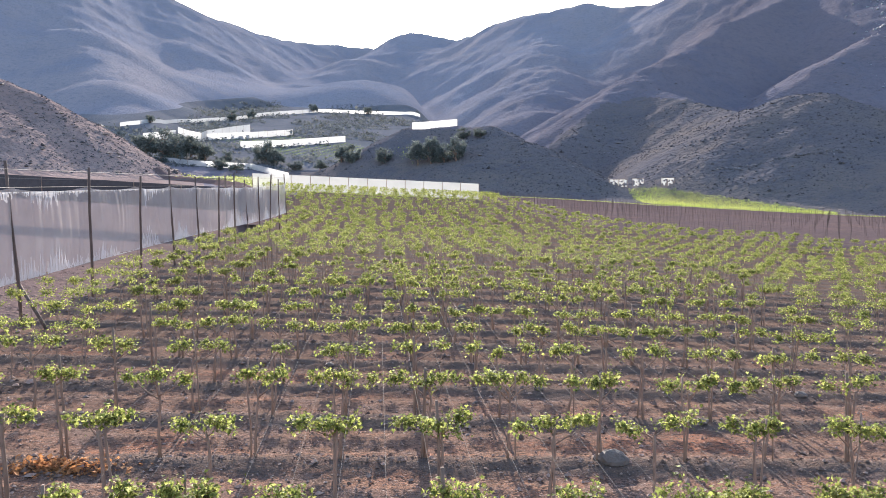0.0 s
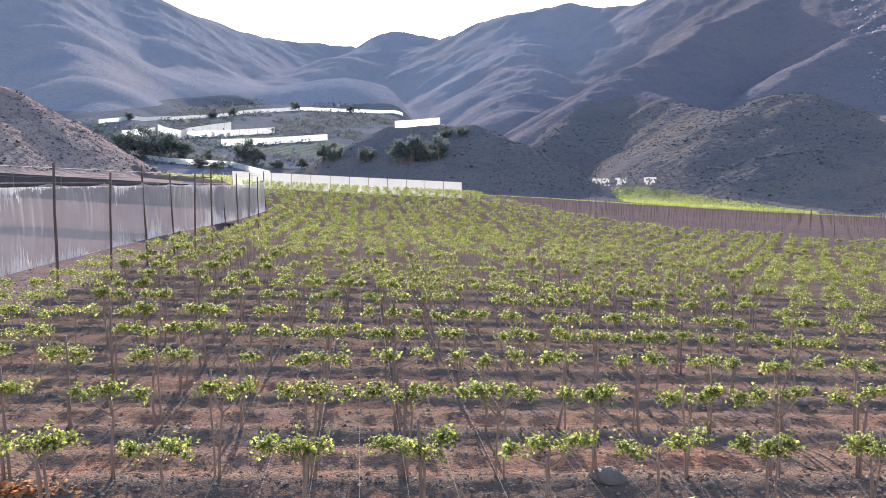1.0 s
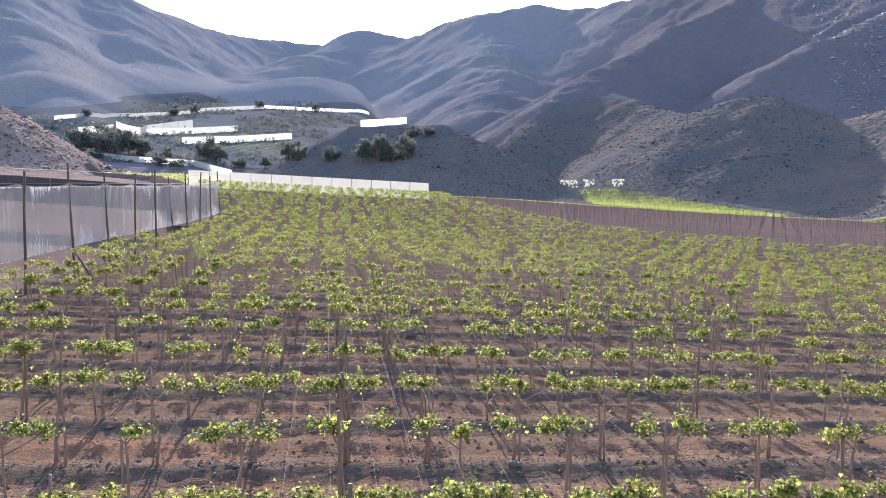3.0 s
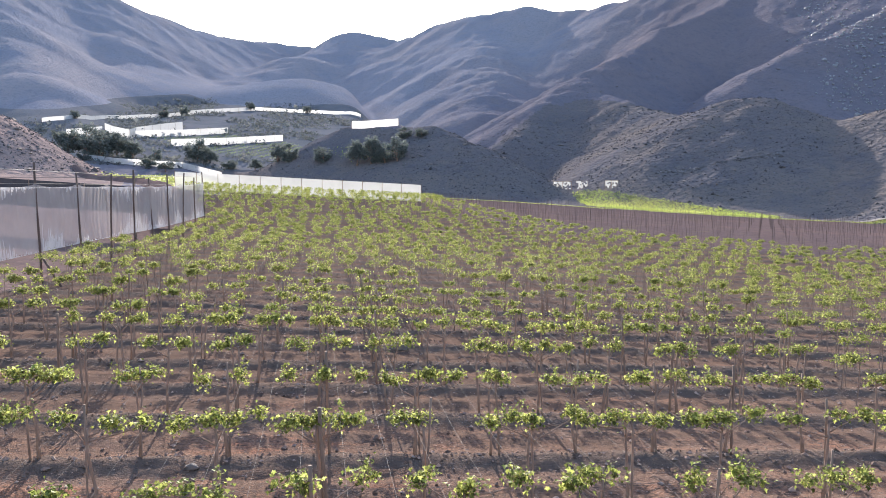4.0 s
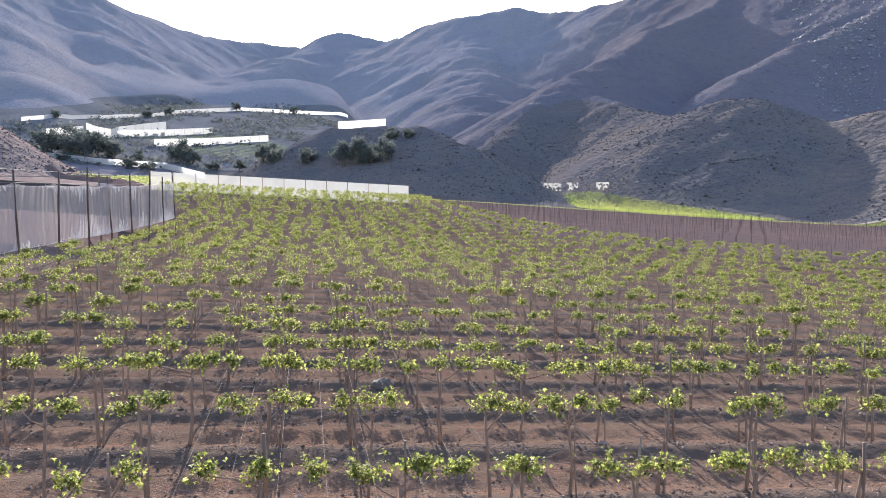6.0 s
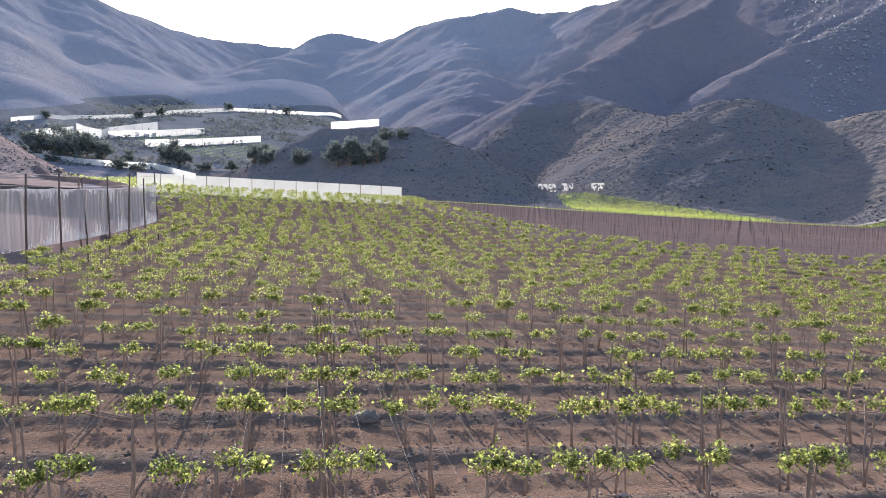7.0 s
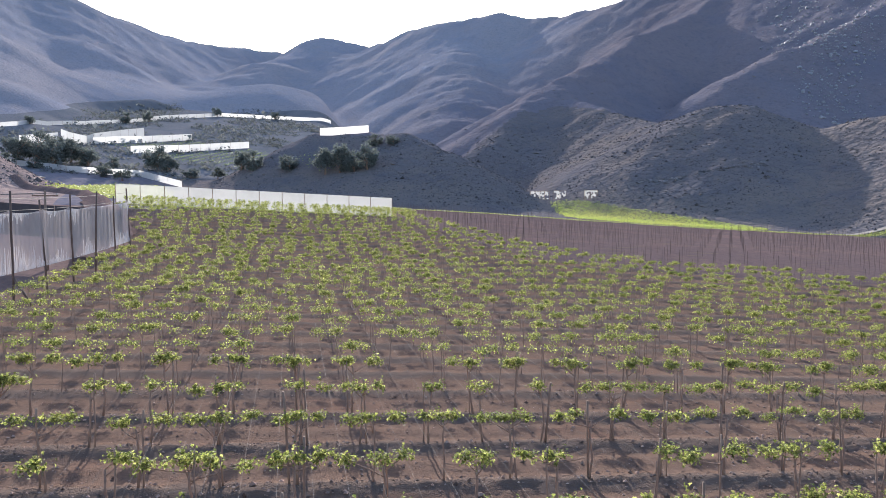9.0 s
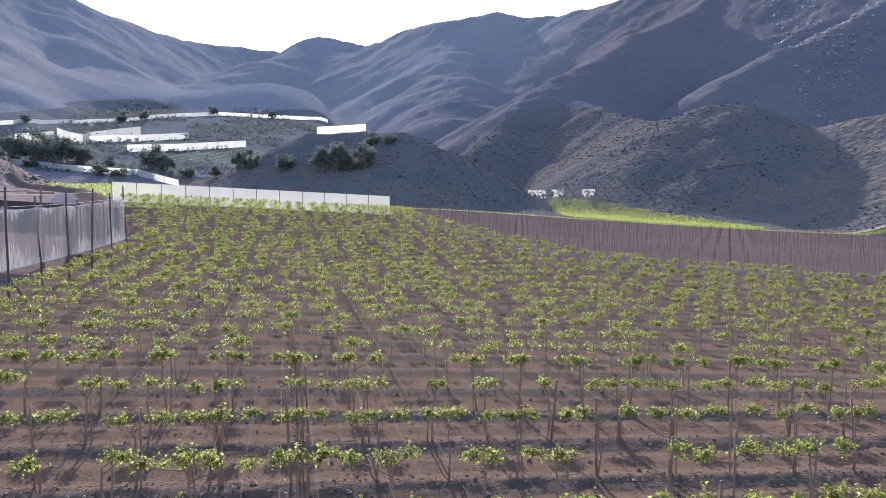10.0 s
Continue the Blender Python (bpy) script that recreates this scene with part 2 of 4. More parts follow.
def stones(centres, sizes, seed, flat=0.7, round_=False):
    """Many rough stones or bushes as arrays, eight-faced or rounder."""
    rng = np.random.default_rng(seed)
    if round_:
        g = (1 + 5 ** 0.5) / 2
        base = np.array([(-1, g, 0), (1, g, 0), (-1, -g, 0), (1, -g, 0), (0, -1, g), (0, 1, g), (0, -1, -g), (0, 1, -g), (g, 0, -1), (g, 0, 1), (-g, 0, -1), (-g, 0, 1)]) / 1.9
        tris = np.array([(0, 11, 5), (0, 5, 1), (0, 1, 7), (0, 7, 10), (0, 10, 11), (1, 5, 9), (5, 11, 4), (11, 10, 2), (10, 7, 6), (7, 1, 8), (3, 9, 4), (3, 4, 2), (3, 2, 6), (3, 6, 8), (3, 8, 9), (4, 9, 5), (2, 4, 11), (6, 2, 10), (8, 6, 7), (9, 8, 1)])
    else:
        base = np.array([(1, 0, 0), (0, 1, 0), (-1, 0, 0), (0, -1, 0), (0, 0, 1), (0, 0, -0.6)], float)
        tris = np.array([(0, 1, 4), (1, 2, 4), (2, 3, 4), (3, 0, 4), (1, 0, 5), (2, 1, 5), (3, 2, 5), (0, 3, 5)])
    n, k = len(centres), len(base)
    a = rng.uniform(0, 6.28, n)
    c, s = np.cos(a)[:, None], np.sin(a)[:, None]
    v = base[None] * rng.uniform(0.6, 1.3, (n, k, 3)) + rng.uniform(-0.2, 0.2, (n, k, 3))
    x, y = v[:, :, 0] * c - v[:, :, 1] * s, v[:, :, 0] * s + v[:, :, 1] * c
    v = np.stack([x, y, v[:, :, 2] * flat], -1) * np.asarray(sizes)[:, None, None] + np.asarray(centres)[:, None]
    return v.reshape(-1, 3).tolist(), (tris[None] + k * np.arange(n)[:, None, None]).reshape(-1, 3).tolist()


def leaves(centres, sizes, seed, lobed=True, droop=0.7):
    """Many leaves as arrays: a lobed blade folded along its midrib, or a plain folded one."""
    rng = np.random.default_rng(seed)
    if lobed:
        base = np.array([(0, 0.05, 0), (-0.3, -0.14, 0.05), (-0.34, 0.14, 0.07), (-0.6, 0.42, 0.16), (-0.27, 0.5, 0.04), (0, 1.0, -0.16), (0.27, 0.5, 0.04), (0.6, 0.42, 0.16), (0.34, 0.14, 0.07), (0.3, -0.14, 0.05)])
        tris = np.array([(0, 2, 1), (2, 4, 3), (0, 4, 2), (0, 5, 4), (0, 6, 5), (0, 8, 6), (8, 7, 6), (0, 9, 8)])
    else:
        base = np.array([(0, 0, 0), (-0.5, 0.45, 0.12), (0, 1.0, -0.08), (0.5, 0.45, 0.12)])
        tris = np.array([(0, 2, 1), (0, 3, 2)])
    n, k = len(centres), len(base)
    yaw = rng.uniform(0, 6.28, n)
    tilt = rng.normal(droop, 0.75, n)
    v = base[None] * np.asarray(sizes)[:, None, None]
    c, s = np.cos(tilt)[:, None], np.sin(tilt)[:, None]
    y, z = v[:, :, 1] * c + v[:, :, 2] * s, -v[:, :, 1] * s + v[:, :, 2] * c
    x = v[:, :, 0]
    c, s = np.cos(yaw)[:, None], np.sin(yaw)[:, None]
    v = np.stack([x * c - y * s, x * s + y * c, z], -1) + np.asarray(centres)[:, None]
    return v.reshape(-1, 3), (tris[None] + k * np.arange(n)[:, None, None]).reshape(-1, 3)


# ---- lie of the land ----
def smooth(a, b, v):
    u = np.clip((v - a) / (b - a), 0, 1)
    return u * u * (3 - 2 * u)


def field_z(x, y):
    """The lie of the vineyard: falling away, then rising to the far net."""
    near = 0.005 - 0.0357 * x - 0.0104 * y - 0.000212 * x * x - 0.00026 * x * y - 0.00003 * y * y
    rest = 0.25 - 0.05 * (x - 20)
    east = smooth(6, 24, x)
    w = smooth(70 - 14 * east, 150 - 38 * east, y)
    return near * (1 - w) + rest * w + 0.9 * smooth(100, 140, y) * smooth(36, 24, x)


def polar(az, el, r):
    a, e = radians(az), radians(el)
    return (1 + r * math.sin(a), 10 + r * math.cos(a), 5.8 + r * math.tan(e))


RIDGES = [  # crest as azimuth, elevation, distance; slope of the flanks; how far its edges are rounded
    ([(-48, 17, 1050), (-30, 15.2, 1100), (-14.7, 11.95, 1250), (-10.6, 10.5, 1350), (-6.7, 9.55, 1450), (-2.8, 9.25, 1600)], 0.62, 14),
    ([(-2.8, 9.2, 1600), (0.6, 9.1, 1550), (2.8, 10.1, 1450), (6.1, 9.8, 1400), (8.8, 10.9, 1300), (12.1, 11.55, 1200), (15.3, 12.05, 1150), (16.9, 11.7, 1150), (19.6, 11.75, 1100), (24.6, 12.9, 1000), (34, 15.3, 950), (50, 18, 900)], 0.62, 12),
    ([(2.8, 10, 1450), (-1.0, 8.5, 1250), (-5.2, 6.7, 1050), (-9, 4.9, 880), (-11.5, 3.6, 760)], 0.66, 20),
    ([(-11, 10.5, 1340), (-9.6, 8.4, 1180), (-9.2, 6.4, 1060)], 0.75, 14),
    ([(-15.5, 12, 1230), (-14.2, 9.2, 1010), (-13.2, 6.4, 840), (-13.2, 4.2, 720)], 0.66, 16),
    ([(-22, 13.3, 1160), (-20.4, 9.6, 860), (-19.0, 6.4, 660), (-17.6, 3.6, 540)], 0.66, 16),
    ([(2.8, 9.9, 1440), (5.6, 8.1, 1160), (8.0, 6.4, 960), (9.4, 5.0, 800)], 0.7, 20),
    ([(11.5, 11.3, 1220), (12.4, 9.3, 980), (12.8, 7.4, 810), (12.6, 5.6, 680), (12, 4.4, 600)], 0.72, 16),
    ([(34, 15, 930), (30, 12.2, 830), (25, 10.1, 690), (22, 8.2, 580), (18.9, 6.75, 495), (16.8, 5.4, 445), (14.8, 3.0, 395), (13.3, 0.9, 365)], 0.62, 8),
    ([(18.9, 6.5, 490), (22.4, 5.2, 430), (24.4, 4.6, 400), (28.3, 4.0, 350)], 0.52, 8),
    ([(44, 13, 720), (37, 9.6, 600), (32, 7.6, 520)], 0.64, 10),
    ([(27.3, 4.4, 355), (30, 5.4, 345), (31.6, 5.35, 340), (33.6, 4.6, 335), (36.5, 3.8, 330), (46, 5.5, 320)], 0.5, 6),
    ([(52, 8, 380), (44, 4.6, 350), (39, 2.2, 335), (35, 0.2, 325)], 0.5, 4),
    ([(-4, -0.2, 360), (-1, 1.6, 350), (2.4, 3.45, 342), (5.8, 3.6, 338), (8.4, 3.5, 318), (11.5, 2.2, 300), (14, 0.8, 292), (18.3, -1.3, 285)], 0.5, 4),
    ([(-46, 11, 330), (-32, 8.7, 258), (-24.8, 5.9, 250), (-21, 3.3, 256), (-17.4, 0.9, 268), (-15.2, -0.6, 278)], 0.6, 3),
]


def hills_z(x, y, detail=True):
    """Valley floor and hills, for arrays of places."""
    x, y = np.asarray(x, float), np.asarray(y, float)
    r = np.hypot(x, y)
    rise = np.clip(y - 330, 0, 565) * 0.15 * smooth(110, 30, x)
    z = field_z(np.clip(x, -90, 150), np.clip(y, -60, 260)) + rise
    z = z - 1.6 * smooth(-13.5, -16, x) * smooth(170, 120, y) * smooth(-60, 0, y)
    low = z.copy()
    head = 70 + 26 * np.sin(x / 61 + 0.7) + 16 * np.sin(x / 27 + 2.0)
    z = z + 0.42 * smooth(150, -40, x) * head * (1 - np.exp(-np.maximum(0, y - 770 - 1.1 * np.minimum(0, x + 100) + 25 * np.sin(x / 43)) / head))
    for i, (crest, slope, k) in enumerate(RIDGES):
        soft = k * (1 if i < 2 or i > 7 else 3.0)  # how broad its crest is
        pts = [polar(*c) for c in crest]
        best = np.full_like(z, -1e9)
        for p, q in zip(pts, pts[1:]):
            dx, dy = q[0] - p[0], q[1] - p[1]
            u = np.clip(((x - p[0]) * dx + (y - p[1]) * dy) / (dx * dx + dy * dy), 0, 1)
            d = np.hypot(x - p[0] - u * dx, y - p[1] - u * dy)
            best = np.maximum(best, p[2] + u * (q[2] - p[2]) - slope * np.sqrt(d * d + soft * soft) + slope * soft)
        t = np.clip(0.5 + (best - z) / (2 * k), 0, 1)
        z = z * (1 - t) + best * t + k * t * (1 - t)
    if detail:
        up = np.clip((z - low) / 70, 0, 1) * smooth(60, 500, r)
        wide = [noise.hetero_terrain((a / 210, b / 210, 0.3), 0.8, 2.0, 3, 0.6) for a, b in zip(x.ravel(), y.ravel())]
        fine = [noise.ridged_multi_fractal((a / 75, b / 75, 0.7), 0.5, 2.1, 5, 1.0, 2.0) for a, b in zip(x.ravel(), y.ravel())]
        z = z + up * ((np.array(wide).reshape(z.shape) - 0.8) * 2.5 + (np.array(fine).reshape(z.shape) - 1.1) * 2.6)
        gully = [noise.ridged_multi_fractal((a / 24, b / 24, 1.7), 0.6, 2.1, 4, 1.0, 2.0) for a, b in zip(x.ravel(), y.ravel())]
        z = z + np.clip((z - low) / 14, 0, 1) * smooth(620, 380, r) * smooth(120, 230, r) * (np.array(gully).reshape(z.shape) - 1.1) * 0.8
    return z


def sheet(name, xs, ys, zs, mat):
    """A grid of points, rows by columns, as one smooth mesh."""
    n, m = xs.shape
    i = np.arange(n * m).reshape(n, m)
    quads = np.stack([i[:-1, :-1], i[:-1, 1:], i[1:, 1:], i[1:, :-1]], -1).reshape(-1, 4)
    me = bpy.data.meshes.new(name)
    me.from_pydata(np.stack([xs, ys, zs], -1).reshape(-1, 3).tolist(), [], quads.tolist())
    me.polygons.foreach_set("use_smooth", np.ones(len(quads), bool))
    me.materials.append(mat)
    return new(name, me)


az = np.radians(np.concatenate([np.arange(-180, -36, 4.0), np.arange(-36, 52, 0.19), np.arange(52, 181, 4.0)]))
rad = np.concatenate([np.linspace(0.5, 200, 70), np.geomspace(202, 2200, 300), np.array([3000, 4500])])
RR, AA = np.meshgrid(rad, az, indexing="ij")
gx, gy = RR * np.sin(AA), RR * np.cos(AA)
gz = hills_z(gx, gy)


def plot_end(x):
    """The far edge of the vineyard and the bare plot beside it."""
    return np.interp(x, [-15, 17, 24, 33, 60, 76, 95, 112, 160], [149.5, 149.5, 205, 235, 235, 213, 200, 193, 189])


in_field = smooth(-15, -13, gx) * smooth(160, 153, gx) * smooth(-8, -4, gy) * smooth(0, -4, gy - plot_end(gx))
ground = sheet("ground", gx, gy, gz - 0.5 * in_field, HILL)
mid = lambda g: (g[:-1, :-1] + g[1:, 1:]) / 2
cx, cy = mid(gx), mid(gy)
cr, ca = np.hypot(cx, cy), np.degrees(np.arctan2(cx, cy))
front = np.interp(ca, [-7, -1, 2.4, 8.4, 11, 12.5, 13.3, 16.8, 18.9, 22.4, 24.4, 28.3, 33, 46], [365, 360, 352, 330, 340, 390, 415, 448, 462, 436, 412, 362, 348, 335])
slot = np.where((ca > -7) & (ca < 60) & (cr > 190) & (cr < front), 1, 0)
slot = np.where((ca < -12.5) & (ca > -60) & (cr > 150) & (cr < np.interp(ca, [-46, -32, -24.8, -21, -17.4, -14], [338, 266, 258, 264, 276, 290])), 3, slot)
slot = np.where((cx > -60) & (cx < -12) & (cy > -10) & (cy < 150), 2, slot)
ground.data.materials.append(DARKHILL)
ground.data.materials.append(BANK)
ground.data.materials.append(BROWNHILL)
ground.data.polygons.foreach_set("material_index", slot.ravel().astype(np.int32))
tagged(ground, "dry brown valley floor and bare stony hillsides", "ground", kind="structure")


def land(x, y):
    return float(hills_z(np.array([float(x)]), np.array([float(y)]), False)[0])


# ---- vineyard soil, with a berm under each row ----
def soil_z(x, y):
    d = (y - ROW0 + ROW / 2) % ROW - ROW / 2
    berm = 0.13 * np.exp(-((d + 0.02) / 0.4) ** 2) - 0.03 * np.exp(-((d - 0.95) / 0.35) ** 2) - 0.04 * np.exp(-((d + 0.8) / 0.3) ** 2)
    return field_z(x, y) + berm


fx = np.concatenate([np.arange(-15, 26, 0.27), np.arange(26, 158, 0.9)])
fy = np.concatenate([np.arange(-6, 5, 0.5), np.arange(5, 46, 0.11), np.arange(46, 149, 0.36), np.arange(149, 238, 1.0)])
FX, FY = np.meshgrid(fx, fy)
FZ = soil_z(FX, FY)
rough = np.array([noise.fractal((a * 3.2, b * 4.0, 0.0), 0.4, 2.0, 5) for a, b in zip(FX.ravel(), FY.ravel())]).reshape(FX.shape)
on_row = np.exp(-(((FY - ROW0 + ROW / 2) % ROW - ROW / 2) / 0.6) ** 2)
FZ = FZ + rough * (0.024 + 0.06 * on_row)
edge = smooth(-15, -14, FX) * smooth(157, 155, FX) * smooth(0, -1.5, FY - plot_end(FX))
soil = sheet("vineyard_soil", FX, FY, FZ - 0.8 * (1 - edge), SOIL)
tagged(soil, "tilled red-brown and grey vineyard soil with low berms", "soil", kind="structure")

rng = np.random.default_rng(5)
n = 62000
cy = ROW0 + ROW * rng.integers(-1, 14, n) + rng.normal(-0.05, 0.33, n)
stray = rng.random(n) < 0.4
cy = np.where(stray, rng.uniform(6, 48, n), cy)
cx = rng.uniform(-1, 1, n) * (5 + cy * 0.62) + cy * 0.12
size = rng.gamma(1.4, 0.0125, n) + 0.008
v, f = stones(np.stack([cx, cy, soil_z(cx, cy) + size * 0.25], -1), size, 6)
tagged(new("soil_clods", mesh_of("soil_clods", v, f, CLOD)), "loose brown clods and gravel along the vine rows", "clods", kind="stuff")

for i, (x, y, s) in enumerate([(4.97, 15.6, 0.27), (3.9, 36.3, 0.26), (7.3, 12.5, 0.16), (4.6, 21.5, 0.12), (8.2, 18.5, 0.13), (12.5, 21.4, 0.15), (-1.6, 24.3, 0.11)]):
    bm = bmesh.new()
    bmesh.ops.create_icosphere(bm, subdivisions=2, radius=1)
    for w in bm.verts:
        w.co *= 1 + 0.35 * noise.noise(w.co * 1.1 + Vector((i * 7, 0, 0)))
        w.co = Vector((w.co.x * 1.3, w.co.y * 0.9, max(w.co.z, -0.45) * 0.75)) * s
    me = bpy.data.meshes.new("field_stone")
    bm.to_mesh(me)
    bm.free()
    me.materials.append(STONE)
    ob = tagged(new("field_stone", me), "grey rounded stone lying on the vineyard soil", "stone", "field stones")
    ob.location = (x, y, float(soil_z(x, y)) + 0.28 * s)

# ---- vines ----
HEAD = 1.56  # height at which a vine branches


def leafy(centre, half, rng, wood, spots, full=1.0):
    """One leafy clump on a vine's arm: loose tufts along it, with young shoots rising and drooping."""
    deep = min(0.2, 0.07 + half * 0.4)
    for s in range(int(3 + half * 11)):
        foot = centre + np.array([rng.uniform(-0.85, 0.85) * half, rng.normal(0, 0.06), rng.normal(0, 0.035)])
        up = rng.choice([1, 0.6, 0.5, 0.4, -0.6]) * rng.uniform(0.06, 0.3)
        tip = foot + np.array([rng.normal(0, 0.1), rng.normal(0, 0.09), up])
        wood.append(tube([centre - (0, 0, 0.06), foot, tip], [0.006, 0.005, 0.002], 3, s))
        k = int(rng.integers(9, 18) * full)
        t = rng.uniform(0.1, 1.05, (k, 1))
        spots.append(foot * (1 - t) + tip * t + rng.normal(0, 0.04, (k, 3)))
        k = int(rng.integers(14, 38) * full)
        spots.append(foot + rng.normal(0, 1, (k, 3)) * (0.1, deep * 0.5, 0.055))


def vine_shape(seed, clumps, full=1.0):
    """One grape vine about its foot: trunk, arms to its leafy clumps (place along the row, half width), and leaf places."""
    rng = np.random.default_rng(seed)
    lean = rng.uniform(-0.1, 0.1), rng.uniform(-0.06, 0.06)
    top = HEAD + rng.uniform(-0.08, 0.06)
    trunk = [(0.08 * rng.uniform(-1, 1), 0.05 * rng.uniform(-1, 1), -0.12), (lean[0] * 0.3 + rng.uniform(-0.05, 0.05), lean[1] * 0.3, 0.55), (lean[0] * 0.8 + rng.uniform(-0.05, 0.05), lean[1] * 0.7, 1.2), (lean[0], lean[1], top)]
    r = rng.uniform(0.024, 0.034)
    wood = [tube(trunk, [r * 1.35, r, r * 0.9, r * 0.8], 7, seed, 0.2)]
    spots = [np.zeros((0, 3))]
    for i, (x, half) in enumerate(clumps):
        end = np.array([x, lean[1] + rng.normal(0, 0.07), HEAD + 0.1 + rng.uniform(-0.04, 0.08)])
        start = np.array(trunk[-1]) - (0, 0, rng.uniform(0, 0.3))
        mid = (start + end) / 2 + (0, rng.normal(0, 0.04), rng.uniform(-0.05, 0.04))
        wood.append(tube([start, mid, end], [0.017, 0.013, 0.009], 5, seed + i, 0.2))
        leafy(end + (0, 0, 0.06), half, rng, wood, spots, full)
    for i in range(2):
        tip = np.array(trunk[-1]) + (rng.normal(0, 0.35), rng.normal(0, 0.1), rng.uniform(0.05, 0.25))
        wood.append(tube([trunk[-1], tip], [0.008, 0.004], 4, i))
    return joined(wood), np.concatenate(spots)


def vine_meshes(seed, clumps, full=1.0):
    (wv, wf), spots = vine_shape(seed, clumps, full)
    lv, lf = leaves(spots, np.random.default_rng(seed).uniform(0.035, 0.085, len(spots)), seed + 40)
    return mesh_of("trunk", wv, wf, BARK, True), mesh_of("foliage", lv.tolist(), lf.tolist(), LEAF), spots


def random_clumps(rng):
    return [(float(rng.uniform(-0.58, 0.58)), float(rng.choice([0.15, 0.2, 0.25, 0.3, 0.34]))) for _ in range(rng.choice([2, 3, 3, 3]))]


rng = np.random.default_rng(4)
VINES = [vine_meshes(100 + i, random_clumps(rng)) for i in range(20)]
STAKES, POSTS = [], []
for i in range(6):
    h, r = [1.9, 2.0, 1.85, 2.12, 1.7, 1.95][i], [0.021, 0.018, 0.024, 0.02, 0.023, 0.017][i]
    v, f = tube([(0, 0, -0.15), (0.02, 0, 0.7), (-0.015, 0.015, 1.4), (0.008 * i, 0, h)], [r * 1.1, r, r, r * 0.9], 7, i, 0.1)
    STAKES.append(mesh_of("trellis_stake", v, f, STAKEWOOD, True))
    v, f = tube([(0, 0, -0.2), (0.01, 0, 0.8), (-0.01, 0.01, 1.5), (0.005 * i, 0, h + 0.12)], [r * 1.6, r * 1.5, r * 1.45, r * 1.35], 9, i, 0.07)
    POSTS.append(mesh_of("trellis_post", v, f, WOOD, True))


def green_edge(x):
    """Where the leafy rows end towards the bare plot."""
    return np.interp(x, [17, 20.5, 22, 25, 28, 33, 38, 46, 54, 64, 130], [148, 140, 112, 99, 92, 89, 87, 85.5, 84, 86, 86])


def west_edge(y):
    return np.interp(y, [0, 60, 92, 100, 146], [-13.2, -13.0, -10.6, -12, -22])


rng = np.random.default_rng(11)


def grape_vine(x, y, meshes, turn=0.0, tall=1.0):
    base = new("grape_vine")
    base.matrix_basis = pose(x, y, float(soil_z(x, y)), 0, 0, turn) @ Matrix.Diagonal((1, 1, tall, 1))
    part("trunk", meshes[0], base)
    part("foliage", meshes[1], base, "bright yellow-green young vine leaves")
    return tagged(base, "young grape vine with yellow-green spring leaves on its berm", "vine", "vines in the near rows")


def stand_stake(x, y, chance=0.75):
    """A stake beside a vine's foot, or a stouter post in some of the files."""
    stout = round((x - COL0) / COL) in ((-4, 1, 5, 9) if y > 30 else (-4, 0, 5, 9))
    if not stout and rng.random() > chance:
        return
    px, py = x + rng.choice([-1, 1]) * rng.uniform(0.05, 0.16), y + rng.normal(0, 0.05)
    me = (POSTS if stout else STAKES)[int(rng.integers(6))]
    if stout:
        ob = tagged(new("trellis_post", me), "stout weathered wooden trellis post in a vine row", "post", "trellis posts")
    else:
        ob = tagged(new("trellis_stake", me), "thin weathered brown stake beside a vine", "stake", "stakes in the near rows")
    ob.matrix_basis = pose(px, py, float(soil_z(px, py)), rng.normal(0, 1.6), rng.normal(0, 2.4), rng.uniform(0, 360))


GROWN = {}  # for each row, the stretch planted clump by clump


def vine_row(k, shift, clumps, tall=1.0):
    """Plants one near row: its leafy clumps (place along the row, half width), shared out among the vines."""
    y = ROW0 + ROW * k + shift
    GROWN[k] = (clumps[0][0] - 0.7, clumps[-1][0] + 0.7)
    feet = {}
    for x, half in clumps:
        feet.setdefault(round((x - COL0) / COL), []).append((x, half))
    for m in range(math.ceil((GROWN[k][0] - COL0) / COL), math.floor((GROWN[k][1] - COL0) / COL) + 1):
        mine = feet.get(m, [])
        x = COL0 + COL * m
        if mine:
            x = 0.45 * x + 0.55 * sum(c * h for c, h in mine) / sum(h for _, h in mine)
        grape_vine(x, y, vine_meshes(1000 + 40 * k + m, [(c - x, h) for c, h in mine]), 0.0, tall)
        stand_stake(x, y)


vine_row(0, 0.00, [(-4.06, 0.17), (-3.21, 0.12), (-2.61, 0.18), (-2.19, 0.28), (-1.45, 0.14), (-1.11, 0.06), (0.78, 0.16), (1.26, 0.19), (2.59, 0.31), (3.95, 0.16), (4.38, 0.3), (5.02, 0.28), (6.19, 0.23), (6.64, 0.26)])
vine_row(1, 0.00, [(-5.93, 0.25), (-4.82, 0.31), (-4.24, 0.25), (-3.25, 0.16), (-2.7, 0.26), (-1.31, 0.11), (-0.93, 0.26), (-0.51, 0.24), (0.4, 0.17), (0.93, 0.39), (1.41, 0.21), (2.39, 0.09), (2.78, 0.25), (3.33, 0.08), (3.54, 0.08), (4.43, 0.28), (5.14, 0.39), (6.21, 0.14), (6.58, 0.1), (6.89, 0.37), (8.09, 0.21), (8.73, 0.41)])
